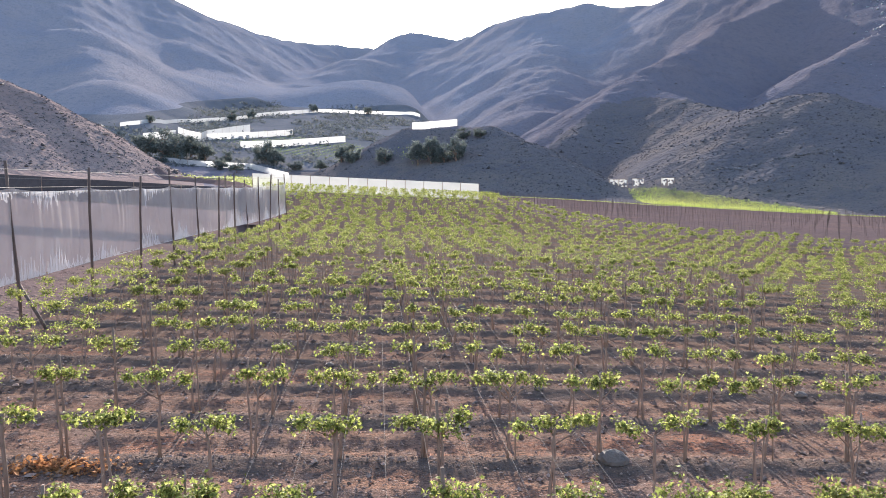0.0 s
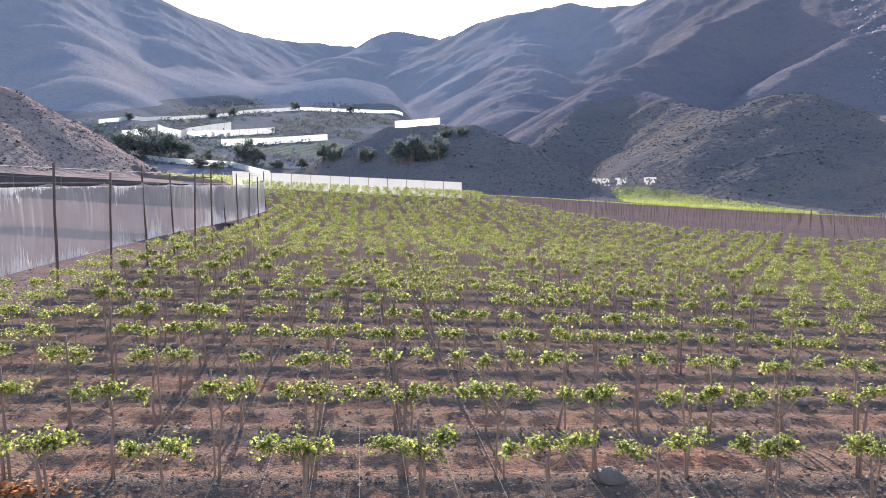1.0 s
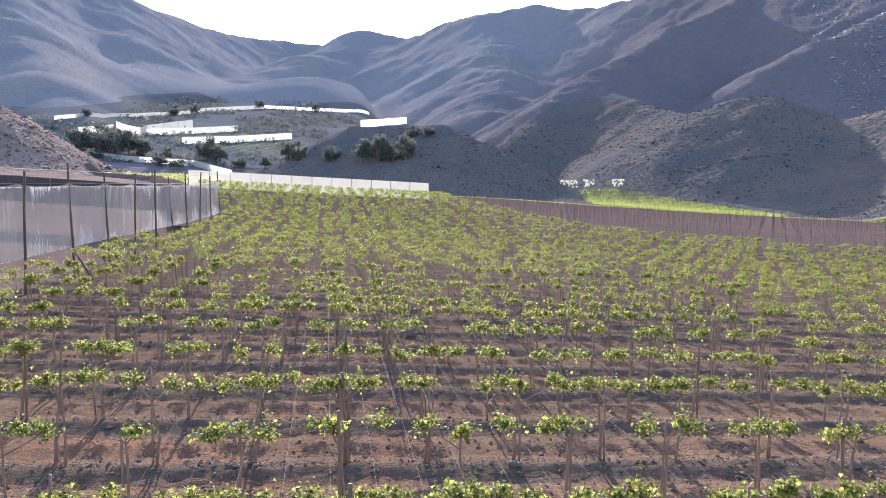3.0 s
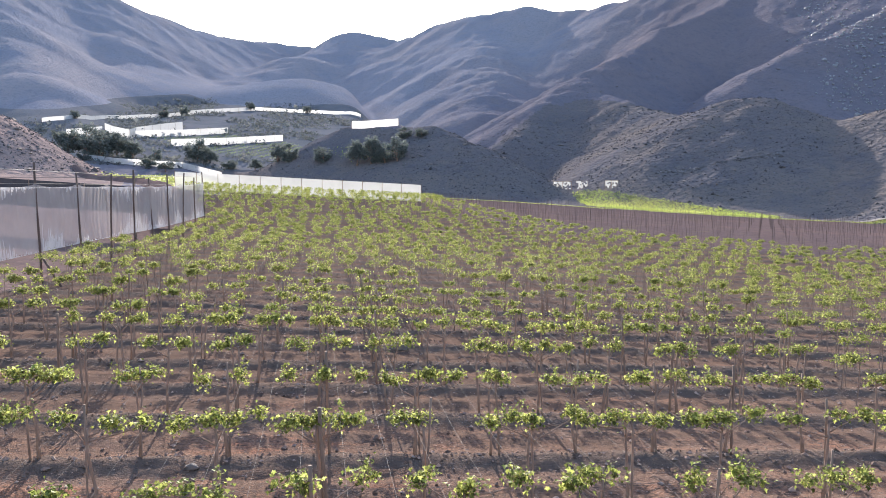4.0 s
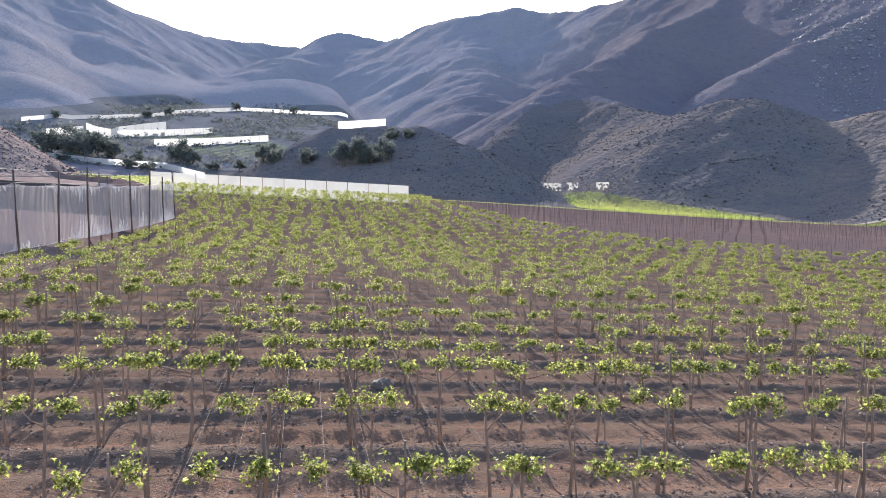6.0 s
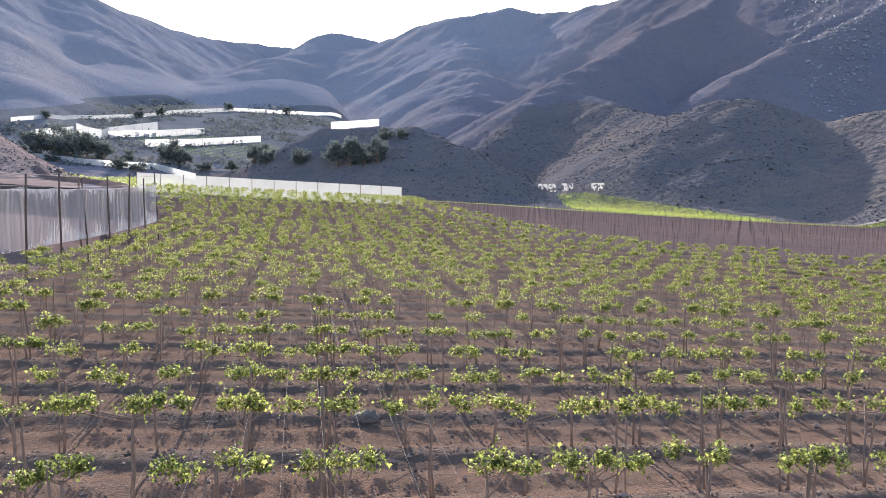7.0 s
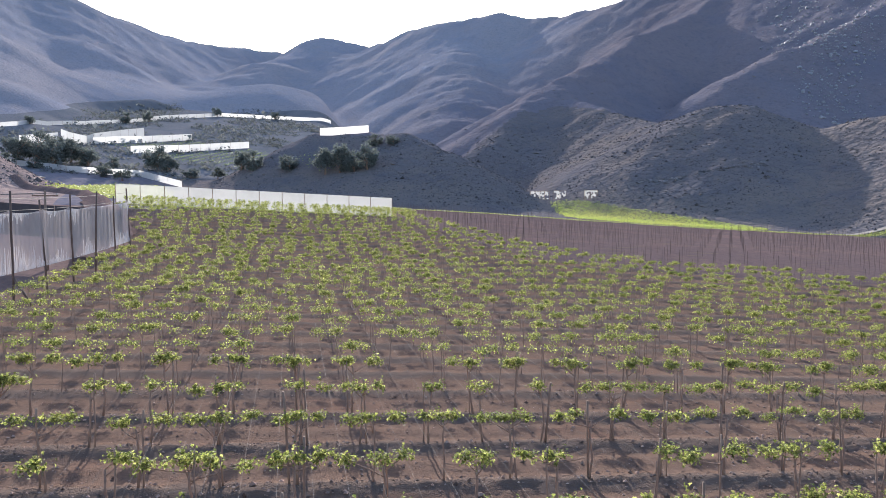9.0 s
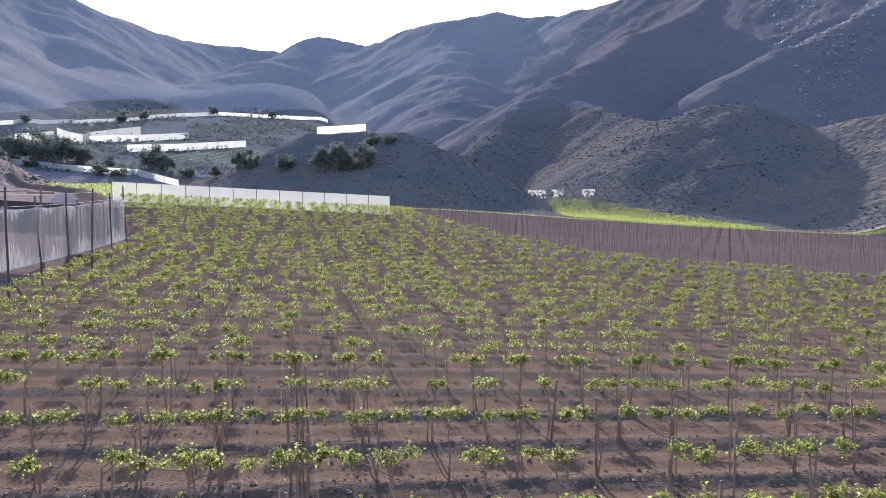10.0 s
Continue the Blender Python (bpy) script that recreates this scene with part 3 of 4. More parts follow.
vine_row(2, 0.00, [(-6.74, 0.27), (-6.2, 0.35), (-4.98, 0.13), (-4.6, 0.28), (-3.88, 0.13), (-2.71, 0.22), (-2.34, 0.09), (-2.06, 0.15), (-1.23, 0.22), (-0.8, 0.09), (-0.53, 0.17), (-0.17, 0.06), (0.43, 0.21), (0.84, 0.31), (1.41, 0.25), (2.09, 0.08), (2.34, 0.17), (2.55, 0.21), (2.9, 0.17), (3.29, 0.1), (4.04, 0.13), (4.53, 0.2), (4.98, 0.32), (6.23, 0.21), (6.85, 0.25), (7.09, 0.14), (7.62, 0.1), (8.06, 0.2), (8.9, 0.32), (9.96, 0.26), (10.74, 0.26)])
vine_row(3, 0.00, [(-8.7, 0.19), (-7.86, 0.39), (-6.56, 0.46), (-5.91, 0.16), (-4.82, 0.32), (-4.13, 0.21), (-3.76, 0.08), (-2.4, 0.14), (-1.3, 0.1), (-0.9, 0.2), (-0.4, 0.18), (0.67, 0.36), (1.5, 0.13), (2.35, 0.11), (2.94, 0.16), (3.7, 0.18), (4.53, 0.28), (4.98, 0.32), (6.24, 0.16), (7.11, 0.29), (8.3, 0.41), (9.02, 0.12), (10, 0.47), (11.07, 0.18), (12.13, 0.23), (12.67, 0.25)])
vine_row(4, 0.00, [(-6.1, 0.22), (-5.49, 0.28), (-4.7, 0.32), (-4.13, 0.48), (-3.21, 0.18), (-2.45, 0.17), (-1.88, 0.08), (-1.37, 0.17), (-0.91, 0.14), (-0.56, 0.23), (-0.06, 0.07), (0.42, 0.11), (0.71, 0.21), (0.97, 0.11), (1.31, 0.19), (1.62, 0.06), (2.43, 0.16), (2.75, 0.14), (4.05, 0.21), (4.38, 0.24), (4.76, 0.1), (5.54, 0.17), (5.8, 0.16), (6.46, 0.41), (7.14, 0.23), (7.65, 0.28), (8.07, 0.09), (8.4, 0.21), (9.07, 0.21), (9.75, 0.12), (11.03, 0.41), (11.85, 0.27), (12.45, 0.23), (13.13, 0.49)])
vine_row(5, 0.00, [(-2.85, 0.22), (-2.46, 0.28), (-1.39, 0.14), (-0.7, 0.11), (0.33, 0.12), (0.95, 0.21), (1.77, 0.18), (2.47, 0.3), (3.08, 0.2), (3.38, 0.14), (3.79, 0.21), (4.68, 0.4), (6.03, 0.31), (6.86, 0.43), (8.16, 0.46), (8.86, 0.29), (9.81, 0.42), (10.94, 0.2), (11.77, 0.3), (12.33, 0.23)])
vine_row(6, 0.12, [(-4.75, 0.16), (-4.22, 0.19), (-3.04, 0.27), (-2.38, 0.31), (-1.49, 0.28), (-0.75, 0.31), (0.41, 0.26), (1.3, 0.41), (2.44, 0.25), (2.94, 0.35), (4.96, 0.19), (5.41, 0.26), (6.26, 0.37), (6.93, 0.2), (7.33, 0.2), (8.15, 0.21), (8.7, 0.28), (10.1, 0.31), (10.89, 0.51), (11.99, 0.37), (13.03, 0.45), (14.17, 0.4), (15.03, 0.19)], 1.06)
vine_row(7, 0.42, [(-5.82, 0.19), (-4.88, 0.25), (-4.17, 0.39), (-2.94, 0.44), (-2.03, 0.16), (-1.79, 0.1), (-1.54, 0.1), (-0.66, 0.19), (-0.32, 0.13), (0.03, 0.17), (0.81, 0.2), (1.22, 0.16), (1.53, 0.2), (2.17, 0.24), (2.78, 0.21), (3.11, 0.14), (3.88, 0.15), (4.57, 0.2), (5.22, 0.16), (5.83, 0.33), (6.4, 0.21), (7.47, 0.32), (8.01, 0.15), (8.51, 0.22), (9.01, 0.2), (9.57, 0.32), (10.56, 0.35), (11.21, 0.22), (11.75, 0.18), (12.48, 0.15), (13.04, 0.15), (13.67, 0.15), (14.64, 0.46), (15.8, 0.27), (16.99, 0.44)], 1.08)
vine_row(8, 0.10, [(-3.02, 0.18), (-2.02, 0.1), (-1.56, 0.15), (-0.42, 0.35), (0.81, 0.22), (1.36, 0.31), (1.8, 0.11), (2.36, 0.23), (2.93, 0.3), (3.33, 0.12), (4.03, 0.24), (4.74, 0.4), (5.89, 0.44), (6.58, 0.15), (7.52, 0.36), (8.16, 0.16), (8.95, 0.11), (9.48, 0.27), (9.95, 0.11), (10.77, 0.33), (11.6, 0.11), (12.59, 0.29), (13.16, 0.26), (14.04, 0.18), (14.78, 0.23), (15.92, 0.28)])
vine_row(9, -0.15, [(-3.43, 0.33), (-1.86, 0.3), (-0.31, 0.29), (0.07, 0.12), (0.76, 0.3), (1.36, 0.24), (1.92, 0.08), (2.49, 0.16), (2.81, 0.21), (3.39, 0.19), (3.93, 0.15), (4.53, 0.15), (5.03, 0.13), (6.28, 0.17), (6.69, 0.19), (7.64, 0.18), (8.3, 0.27), (10.83, 0.29), (11.35, 0.29), (12.42, 0.3), (13.38, 0.45), (14.09, 0.17), (14.87, 0.22), (16.49, 0.56), (18.35, 0.18)])
vine_row(10, 0.00, [(-3.16, 0.17), (-2.49, 0.23), (-2.1, 0.23), (-1.01, 0.23), (-0.12, 0.33), (0.66, 0.27), (1.21, 0.2), (1.89, 0.19), (2.58, 0.18), (2.9, 0.2), (3.48, 0.13), (4.2, 0.2), (4.66, 0.16), (5.26, 0.27), (6.15, 0.28), (6.7, 0.28), (7.62, 0.26), (8.12, 0.26), (8.55, 0.2), (9.43, 0.18), (9.95, 0.12), (11.01, 0.37), (11.93, 0.19), (12.8, 0.35), (13.6, 0.26), (14.82, 0.33), (15.49, 0.17), (16.25, 0.31), (17.11, 0.24), (17.98, 0.46)], 0.94)
vine_row(11, 0.00, [(-3.75, 0.39), (-2.16, 0.38), (-1.48, 0.14), (-0.59, 0.35), (0.18, 0.28), (1.18, 0.49), (3.01, 0.33), (3.76, 0.18), (4.53, 0.43), (5.07, 0.28), (6.73, 0.32), (8.03, 0.36), (9.87, 0.2), (11.68, 0.42), (12.12, 0.25), (12.93, 0.51), (13.93, 0.29), (15.04, 0.37), (15.69, 0.19), (16.74, 0.39), (17.52, 0.33), (18.3, 0.3), (19.2, 0.4), (20.52, 0.58)], 0.94)
for k in range(-1, 13):
    y0 = ROW0 + ROW * k
    near_mid, near_half = 0.6 + 0.1 * y0, 4.0 + 0.30 * y0
    for m in range(-8, 16):
        x = COL0 + COL * m
        if abs(x - near_mid) > near_half or x < west_edge(y0) + 0.5:
            continue
        if k in GROWN and GROWN[k][0] < x < GROWN[k][1]:
            continue
        if rng.random() < 0.035:
            continue
        x, y = x + rng.normal(0, 0.1), y0 + rng.normal(0, 0.05)
        grape_vine(x, y, VINES[int(rng.integers(len(VINES)))], rng.choice([0, 180]) + rng.normal(0, 5))
        stand_stake(x, y)

far_vines = []
for k in range(-1, 46):
    for m in range(-12, 48):
        x, y = COL0 + COL * m, ROW0 + ROW * k
        if y > green_edge(x) or x < west_edge(y) + 0.5 or rng.random() < 0.03:
            continue
        if y < 46 and (abs(x - 0.6 - 0.1 * y) <= 4.0 + 0.30 * y or (k in GROWN and GROWN[k][0] < x < GROWN[k][1])):
            continue
        far_vines.append((x + rng.normal(0, 0.08), y + rng.normal(0, 0.07)))

LV, LF, WV, WF, nl, nw = [], [], [], [], 0, 0
stake_v, stake_f = tube([(0, 0, -0.15), (0, 0, 1.85)], [0.013, 0.012], 4)
stake_v = np.array(stake_v)
for i, (x, y) in enumerate(far_vines):
    z = float(soil_z(x, y))
    spots = VINES[int(rng.integers(len(VINES)))][2]
    turn = rng.choice([-1, 1])
    far = smooth(45, 110, y)
    pick = (spots[rng.permutation(len(spots))[: int((520 - 200 * far) * rng.choice([0.45, 0.8, 1, 1, 1.1]))]] - (0, 0, HEAD)) * np.array([turn * 1.14, 1.35, 0.85]) + (0, 0, HEAD - 0.02)
    pick[:, 2] -= rng.exponential(0.06 + 0.3 * smooth(125, 142, y), len(pick))
    lv, lf = leaves(pick + (x, y, z), rng.uniform(0.6, 1.3, len(pick)) * (0.066 + 0.036 * far), i, False)
    LV.append(lv), LF.append(lf + nl)
    nl += len(lv)
    wood = [(stake_v * (1, 1, rng.uniform(0.85, 1.1)) + (x + turn * 0.15, y, z), stake_f)] if y < 60 and rng.random() < 0.5 else []
    tv, tf = tube([(0, 0, -0.1), (turn * 0.06, 0, 0.8), (turn * 0.08, 0.03, HEAD)], [0.02, 0.015, 0.012], 4)
    for v, f in wood + [(np.array(tv) + (x, y, z), tf)]:
        WV.append(v), WF.extend([tuple(j + nw for j in g) for g in f])
        nw += len(v)
me = mesh_of("far_vine_leaves", np.concatenate(LV).tolist(), np.concatenate(LF).tolist(), LEAF)
far_rows = tagged(new("far_vine_rows", me), "many rows of leafy young grape vines across the field", "vineyard", kind="stuff")
tagged(part("trunks", mesh_of("far_vine_trunks", np.concatenate(WV).tolist(), WF, BARK), far_rows, "thin brown trunks and stakes"), kind="stuff")

# ---- trellis wires ----
def wire_mesh(points, r):
    v, f = tube(points, [r] * len(points), 3)
    return mesh_of("trellis_wire", v, f, WIRE)


for i in range(-22, 36):
    x = COL0 + COL / 3 * (i + 0.5)
    ys = np.arange(-3, 64, 3.0)
    sag = rng.uniform(-0.04, 0.04)
    ob = new("trellis_wire", wire_mesh([(x, y, float(field_z(x, y)) + 1.88 + sag + (0.02 if j % 2 else -0.02)) for j, y in enumerate(ys)], 0.0013))
    tagged(ob, "thin galvanised trellis wire strung over the vine rows", "wire", "wires along the field")
for k in range(-1, 14):
    y = ROW0 + ROW * k + 0.04
    xs = np.arange(max(-13, -6 - y * 0.6), 8 + y * 0.8, 1.87)
    ob = new("row_wire", wire_mesh([(x, y, float(field_z(x, y)) + 1.8) for x in xs], 0.0014))
    tagged(ob, "thin galvanised wire strung along a vine row", "wire", "wires along the rows")

# ---- bare plot with stakes beyond the leafy rows ----
bx = np.concatenate([np.arange(18, 60, 1.0), np.arange(60, 157, 2.0)])
bu = np.linspace(0, 1, 90)
BX = np.repeat(bx[None], len(bu), 0)
BY = green_edge(BX) + (plot_end(BX) - green_edge(BX)) * bu[:, None]
BZ = soil_z(BX, BY) + 0.12 - 0.7 * (1 - smooth(0, 0.03, bu[:, None]) * smooth(18, 21, BX))
bare_plot = sheet("bare_plot_soil", BX, BY, BZ + 0.05 * np.sin(BY * 2.1 + BX * 0.13), PLOT)
tagged(bare_plot, "bare mauve-brown soil of an unplanted plot", "soil", kind="structure")
pieces, nst = ([], []), 0
sv = np.array(tube([(0, 0, -0.3), (0, 0, 1.9)], [0.016, 0.014], 4)[0])
for m in range(8, 84):
    for k in range(24, 76):
        x, y = COL0 + COL * m, ROW0 + ROW * k
        if y < green_edge(x) + 1 or y > plot_end(x) - 3 or rng.random() < 0.1 + 0.4 * (y > 150):
            continue
        v = sv * (1, 1, rng.uniform(0.85, 1.1)) + (x + rng.normal(0, 0.1), y + rng.normal(0, 0.1), float(soil_z(x, y)))
        pieces[0].append(v)
        pieces[1].extend([tuple(j + nst for j in g) for g in stake_f])
        nst += len(v)
tagged(new("bare_plot_stakes", mesh_of("bare_plot_stakes", np.concatenate(pieces[0]).tolist(), pieces[1], DARKWOOD)), "rows of dark wooden stakes in a bare brown plot", "stakes", kind="stuff")


# ---- net fences ----
def hung_net(points, low, high, seed, folds, mat, step=0.16, drape=0.0):
    """A net hung along points: gathered at hem and top, slack between. Heights are above the land."""
    rng = np.random.default_rng(seed)
    vs, fs, rows = [], [], 9
    cols = 0
    for (x0, y0), (x1, y1) in zip(points, points[1:]):
        L = math.hypot(x1 - x0, y1 - y0)
        nx, ny = -(y1 - y0) / L, (x1 - x0) / L
        steps = max(2, int(L / step))
        phase = rng.uniform(0, 50)
        for i in range(steps + 1):
            if i == steps and (x1, y1) != tuple(points[-1]):
                continue
            t = i / steps
            x, y = x0 + (x1 - x0) * t, y0 + (y1 - y0) * t
            g = float(field_z(x, y)) if y < 160 else land(x, y)
            dip = 4 * t * (1 - t)
            for j in range(rows):
                u = j / (rows - 1)
                z = g + low + (high - low) * u - drape * dip * (u - 0.3)
                fold = folds * noise.noise((t * L * 3.2 + phase, u * 0.8, seed)) * (0.35 + abs(u - 0.5) * 1.5)
                belly = folds * 1.5 * dip * math.sin(math.pi * u) * math.sin(phase)
                vs.append((x + nx * (fold + belly), y + ny * (fold + belly), z))
            cols += 1
    for i in range(cols - 1):
        for j in range(rows - 1):
            a = i * rows + j
            fs.append((a, a + rows, a + rows + 1, a + 1))
    return mesh_of("net", vs, fs, mat, True)


def pole_mesh(h, r, seed, mat=None, sides=9, lean=(0, 0)):
    v, f = tube([(0, 0, -0.4), (lean[0] * 0.3 + 0.02, lean[1] * 0.3, h * 0.33), (lean[0] * 0.65 - 0.02, lean[1] * 0.65, h * 0.66), (lean[0], lean[1], h)], [r, r * 0.97, r * 0.93, r * 0.88], sides, seed, 0.06)
    return mesh_of("post", v, f, mat or DARKWOOD, True)


FENCE = [(-13.2, 6), (-13.4, 14.5), (-13.6, 22.4), (-13.7, 30.1), (-13.7, 37.4), (-13.62, 44.6), (-13.52, 51.5), (-13.35, 57.9), (-13.1, 63.5), (-12.75, 68.8), (-12.4, 73.8), (-12.05, 78.5), (-11.72, 83.2), (-11.33, 88.2), (-11.0, 92.8)]
side_fence = new("net_fence")
tagged(side_fence, "tall white net fence hung on dark wooden posts", "fence")
part("net", hung_net(FENCE, 1.7, 5.25, 3, 0.09, NET, 0.13, 0.25), side_fence, "slack white shade net with gathered folds")


def gathers(points, height, reach, seed):
    """Slivers of net bunched along a wire, in patches; reach is how far they run up (or down) from it."""
    rng = np.random.default_rng(seed)
    vs, fs = [], []
    for (x0, y0), (x1, y1) in zip(points, points[1:]):
        L = math.hypot(x1 - x0, y1 - y0)
        for i in range(int(L / 0.06)):
            t = (i + rng.random()) * 0.06 / L
            x, y = x0 + (x1 - x0) * t + 0.05, y0 + (y1 - y0) * t
            patch = 0.35 + 1.3 * noise.noise((y * 0.33, seed, 0.5))
            s = max(0.06, patch) * rng.gamma(2.0, 0.42)
            if rng.random() < 0.25:
                continue
            z, k = float(field_z(x, y)) + height, len(vs)
            lean = 0.3 * noise.noise((y * 0.5, seed, 9.0)) + rng.normal(0, 0.03)
            wide = rng.uniform(0.02, 0.07)
            for u in (0, 0.3, 0.65, 1.0):
                off = rng.normal(0, 0.012)
                w = wide * (1 - 0.75 * u)
                vs.append((x + off, y + lean * u * s - w, z + reach * min(s, 1.6) * u))
                vs.append((x + off + 0.02, y + lean * u * s + w, z + reach * min(s, 1.6) * u))
            fs += [(k + 2 * r, k + 2 * r + 1, k + 2 * r + 3, k + 2 * r + 2) for r in range(3)]
    return mesh_of("gathers", vs, fs, GATHER, True)


part("gathered_hem", gathers(FENCE, 1.7, 0.95, 2), side_fence, "bright bunched net along the hem")
part("gathered_top", gathers(FENCE, 5.1, -0.7, 5), side_fence, "bright bunched net under the top wire")
for i, (x, y) in enumerate(FENCE):
    ob = part("post", pole_mesh(6.1 + 0.3 * math.sin(i * 2.3), 0.065, i, lean=(0.25 * math.sin(i * 1.7), 0.12 * math.cos(i))), side_fence)
    ob.location = (x + 0.12, y, float(field_z(x, y)))
for h in (1.7, 5.27, 5.95):
    pts = [(x + 0.02, y, float(field_z(x, y)) + h) for x, y in FENCE]
    v, f = tube(pts, [0.012] * len(pts), 4)
    part("wire", mesh_of("wire", v, f, WIRE), side_fence)
for i in (3, 6, 9):
    x, y = FENCE[i]
    z = float(field_z(x, y))
    v, f = tube([(x + 0.1, y, z + 1.6), (x + 1.3, y - 0.5, z - 0.2)], [0.06, 0.07], 7, i, 0.05)
    part("brace", mesh_of("brace", v, f, DARKWOOD, True), side_fence, "slanting dark wooden brace")


def net_wall(name, points, height, post_step, label, mat=FARNET, seed=1, post_mat=None, base=0.15, post_r=0.06):
    """A straight-standing net windbreak with its posts."""
    thing = tagged(new(name), label, "fence")
    part("net", hung_net(points, base, height, seed, 0.07, mat, 0.5), thing)
    for (x0, y0), (x1, y1) in zip(points, points[1:]):
        L = math.hypot(x1 - x0, y1 - y0)
        c = max(1, round(L / post_step))
        for i in range(c + 1):
            t = i / c
            x, y = x0 + (x1 - x0) * t, y0 + (y1 - y0) * t
            g = float(field_z(x, y)) if y < 160 else land(x, y)
            ob = part("post", pole_mesh(height + 0.1, post_r, i, post_mat or WOOD, 6), thing)
            ob.location = (x, y - 0.1, g)
    return thing


net_wall("windbreak_net", [(-24, 150.5), (-2, 151), (20, 152)], 3.2, 3.9, "long white windbreak net along the end of the vine rows")
net_wall("shade_cloth_fence", [(-80, 112), (-50, 106), (-12.5, 98)], 4.0, 6, "black shade cloth fence behind the white net", BLACKNET, 2, base=1.0)

# earth bank along the edge of the vines, from the end of the net fence
line_ = [(-13.6, 96), (-15.6, 106), (-18.2, 118), (-21, 130), (-25.5, 148), (-38, 190), (-62, 226)]
ts = np.linspace(0, len(line_) - 1, 150)
lx, ly = np.interp(ts, range(len(line_)), [p[0] for p in line_]), np.interp(ts, range(len(line_)), [p[1] for p in line_])
nx, ny = np.gradient(ly), -np.gradient(lx)
nl_ = np.hypot(nx, ny)
across = np.linspace(-1, 1, 13)
BKX = lx[:, None] + (nx / nl_)[:, None] * across * 2.6
BKY = ly[:, None] + (ny / nl_)[:, None] * across * 2.6
lump = np.array([noise.fractal((a * 0.5, b * 0.5, 3.0), 0.7, 2.0, 4) for a, b in zip(BKX.ravel(), BKY.ravel())]).reshape(BKX.shape)
hump = smooth(0, 1, 1 - np.abs(across)) * (1.35 + 0.35 * lump) * (smooth(0, 6, ts * 6)[:, None])
bank = sheet("earth_bank", BKX, BKY, np.where(BKY < 160, field_z(BKX, BKY), hills_z(BKX, BKY, False)) - 0.2 + hump, BANK)
tagged(bank, "brown earth bank along the edge of the vineyard", "bank", kind="structure")

# ---- terraces with net walls up the valley ----
net_wall("windbreak_net", [(-125, 385), (-86, 359), (-57, 357), (-38, 335)], 2.7, 9, "white windbreak net along the far valley floor", HIGHNET, seed=4)
net_wall("terrace_net", [(-134, 457), (-126, 465), (-120, 475)], 5.0, 8, "tall white net wall on a terrace behind trees", HIGHNET, seed=5)
net_wall("terrace_net", [(-121, 484), (-101, 456), (-101, 471), (-83, 517)], 5.6, 8, "stepped white net wall on a terrace", HIGHNET, seed=6)
net_wall("terrace_net", [(-99.6, 463), (-78, 481), (-55, 513)], 4.2, 8, "long white net wall above a planted terrace", HIGHNET, seed=7)
net_wall("terrace_net", [(-74.6, 430), (-54, 447), (-20, 489)], 4.2, 8, "long white net wall beside the terrace rows", HIGHNET, seed=8)
net_wall("terrace_net", [(15.5, 347), (25, 345), (35.5, 344)], 4.3, 7, "white net wall on the low hilltop", HIGHNET, seed=9)
net_wall("roadside_net", [(-158, 493), (-149, 504), (-135, 563), (-103, 632)], 3.0, 12, "low white net along the upper track", HIGHNET, seed=10, post_r=0.09)
net_wall("roadside_net", [(-100, 640), (-56, 728), (-9, 741), (42, 761)], 3.6, 12, "low white net along the upper track", HIGHNET, seed=11, post_r=0.09)


def tufts(name, label, xy, height, mat, seed, per=5, size=0.5, spread=0.5):
    """Leafy low crop standing on the land at places xy, as one object."""
    rng = np.random.default_rng(seed)
    xy = np.repeat(np.asarray(xy), per, 0) + rng.normal(0, spread, (len(xy) * per, 2))
    z = np.where(xy[:, 1] < 150, field_z(xy[:, 0], xy[:, 1]), hills_z(xy[:, 0], xy[:, 1], False))
    at = np.column_stack([xy, z + rng.uniform(0.15, 1, len(xy)) * height])
    v, f = leaves(at, rng.uniform(0.6, 1.3, len(at)) * size, seed, False)
    return tagged(new(name, mesh_of(name, v.tolist(), f.tolist(), mat)), label, "crop", kind="stuff")


def inside(px, py, poly):
    c = np.zeros(len(px), bool)
    for (x0, y0), (x1, y1) in zip(poly, poly[1:] + poly[:1]):
        if y0 != y1:
            c ^= ((y0 > py) != (y1 > py)) & (px < (x1 - x0) * (py - y0) / (y1 - y0) + x0)
    return c


def rows_in(poly, along, across, turn):
    """Places in rows inside a polygon: spacing along and between the rows, turned by degrees."""
    a = radians(turn)
    cx, cy = np.mean(poly, 0)
    u, v = np.meshgrid(np.arange(-150, 150, along), np.arange(-150, 150, across))
    x, y = cx + u * math.cos(a) - v * math.sin(a), cy + u * math.sin(a) + v * math.cos(a)
    k = inside(x.ravel(), y.ravel(), poly)
    return np.column_stack([x.ravel()[k], y.ravel()[k]])


tufts("green_field", "bright green leafy field at the foot of the hill", rows_in([(87, 234), (90, 260), (93, 282), (98, 281), (105, 264), (116, 240), (133, 211), (120, 203), (108, 210), (95, 220)], 1.0, 1.3, 20), 0.55, CROP, 31, 14, 0.3)
tufts("yellow_field", "yellow-green low crop beyond the net fence", rows_in([(-56, 222), (-27, 172), (-22, 195), (-45, 335), (-64, 335)], 1.2, 1.8, 80), 0.9, PALE, 32, 5, 0.6)
tufts("terrace_rows", "green crop rows on a planted terrace", rows_in([(-62, 425), (-45, 405), (-8, 400), (2, 440), (-18, 480)], 1.5, 5.5, 70), 1.5, TERRACE, 33, 9, 0.55)
tufts("terrace_rows", "green crop rows on an upper terrace", rows_in([(-92, 465), (-74, 440), (-36, 478), (-52, 505), (-76, 478)], 1.5, 5.5, 70), 1.5, TERRACE, 34, 9, 0.55)
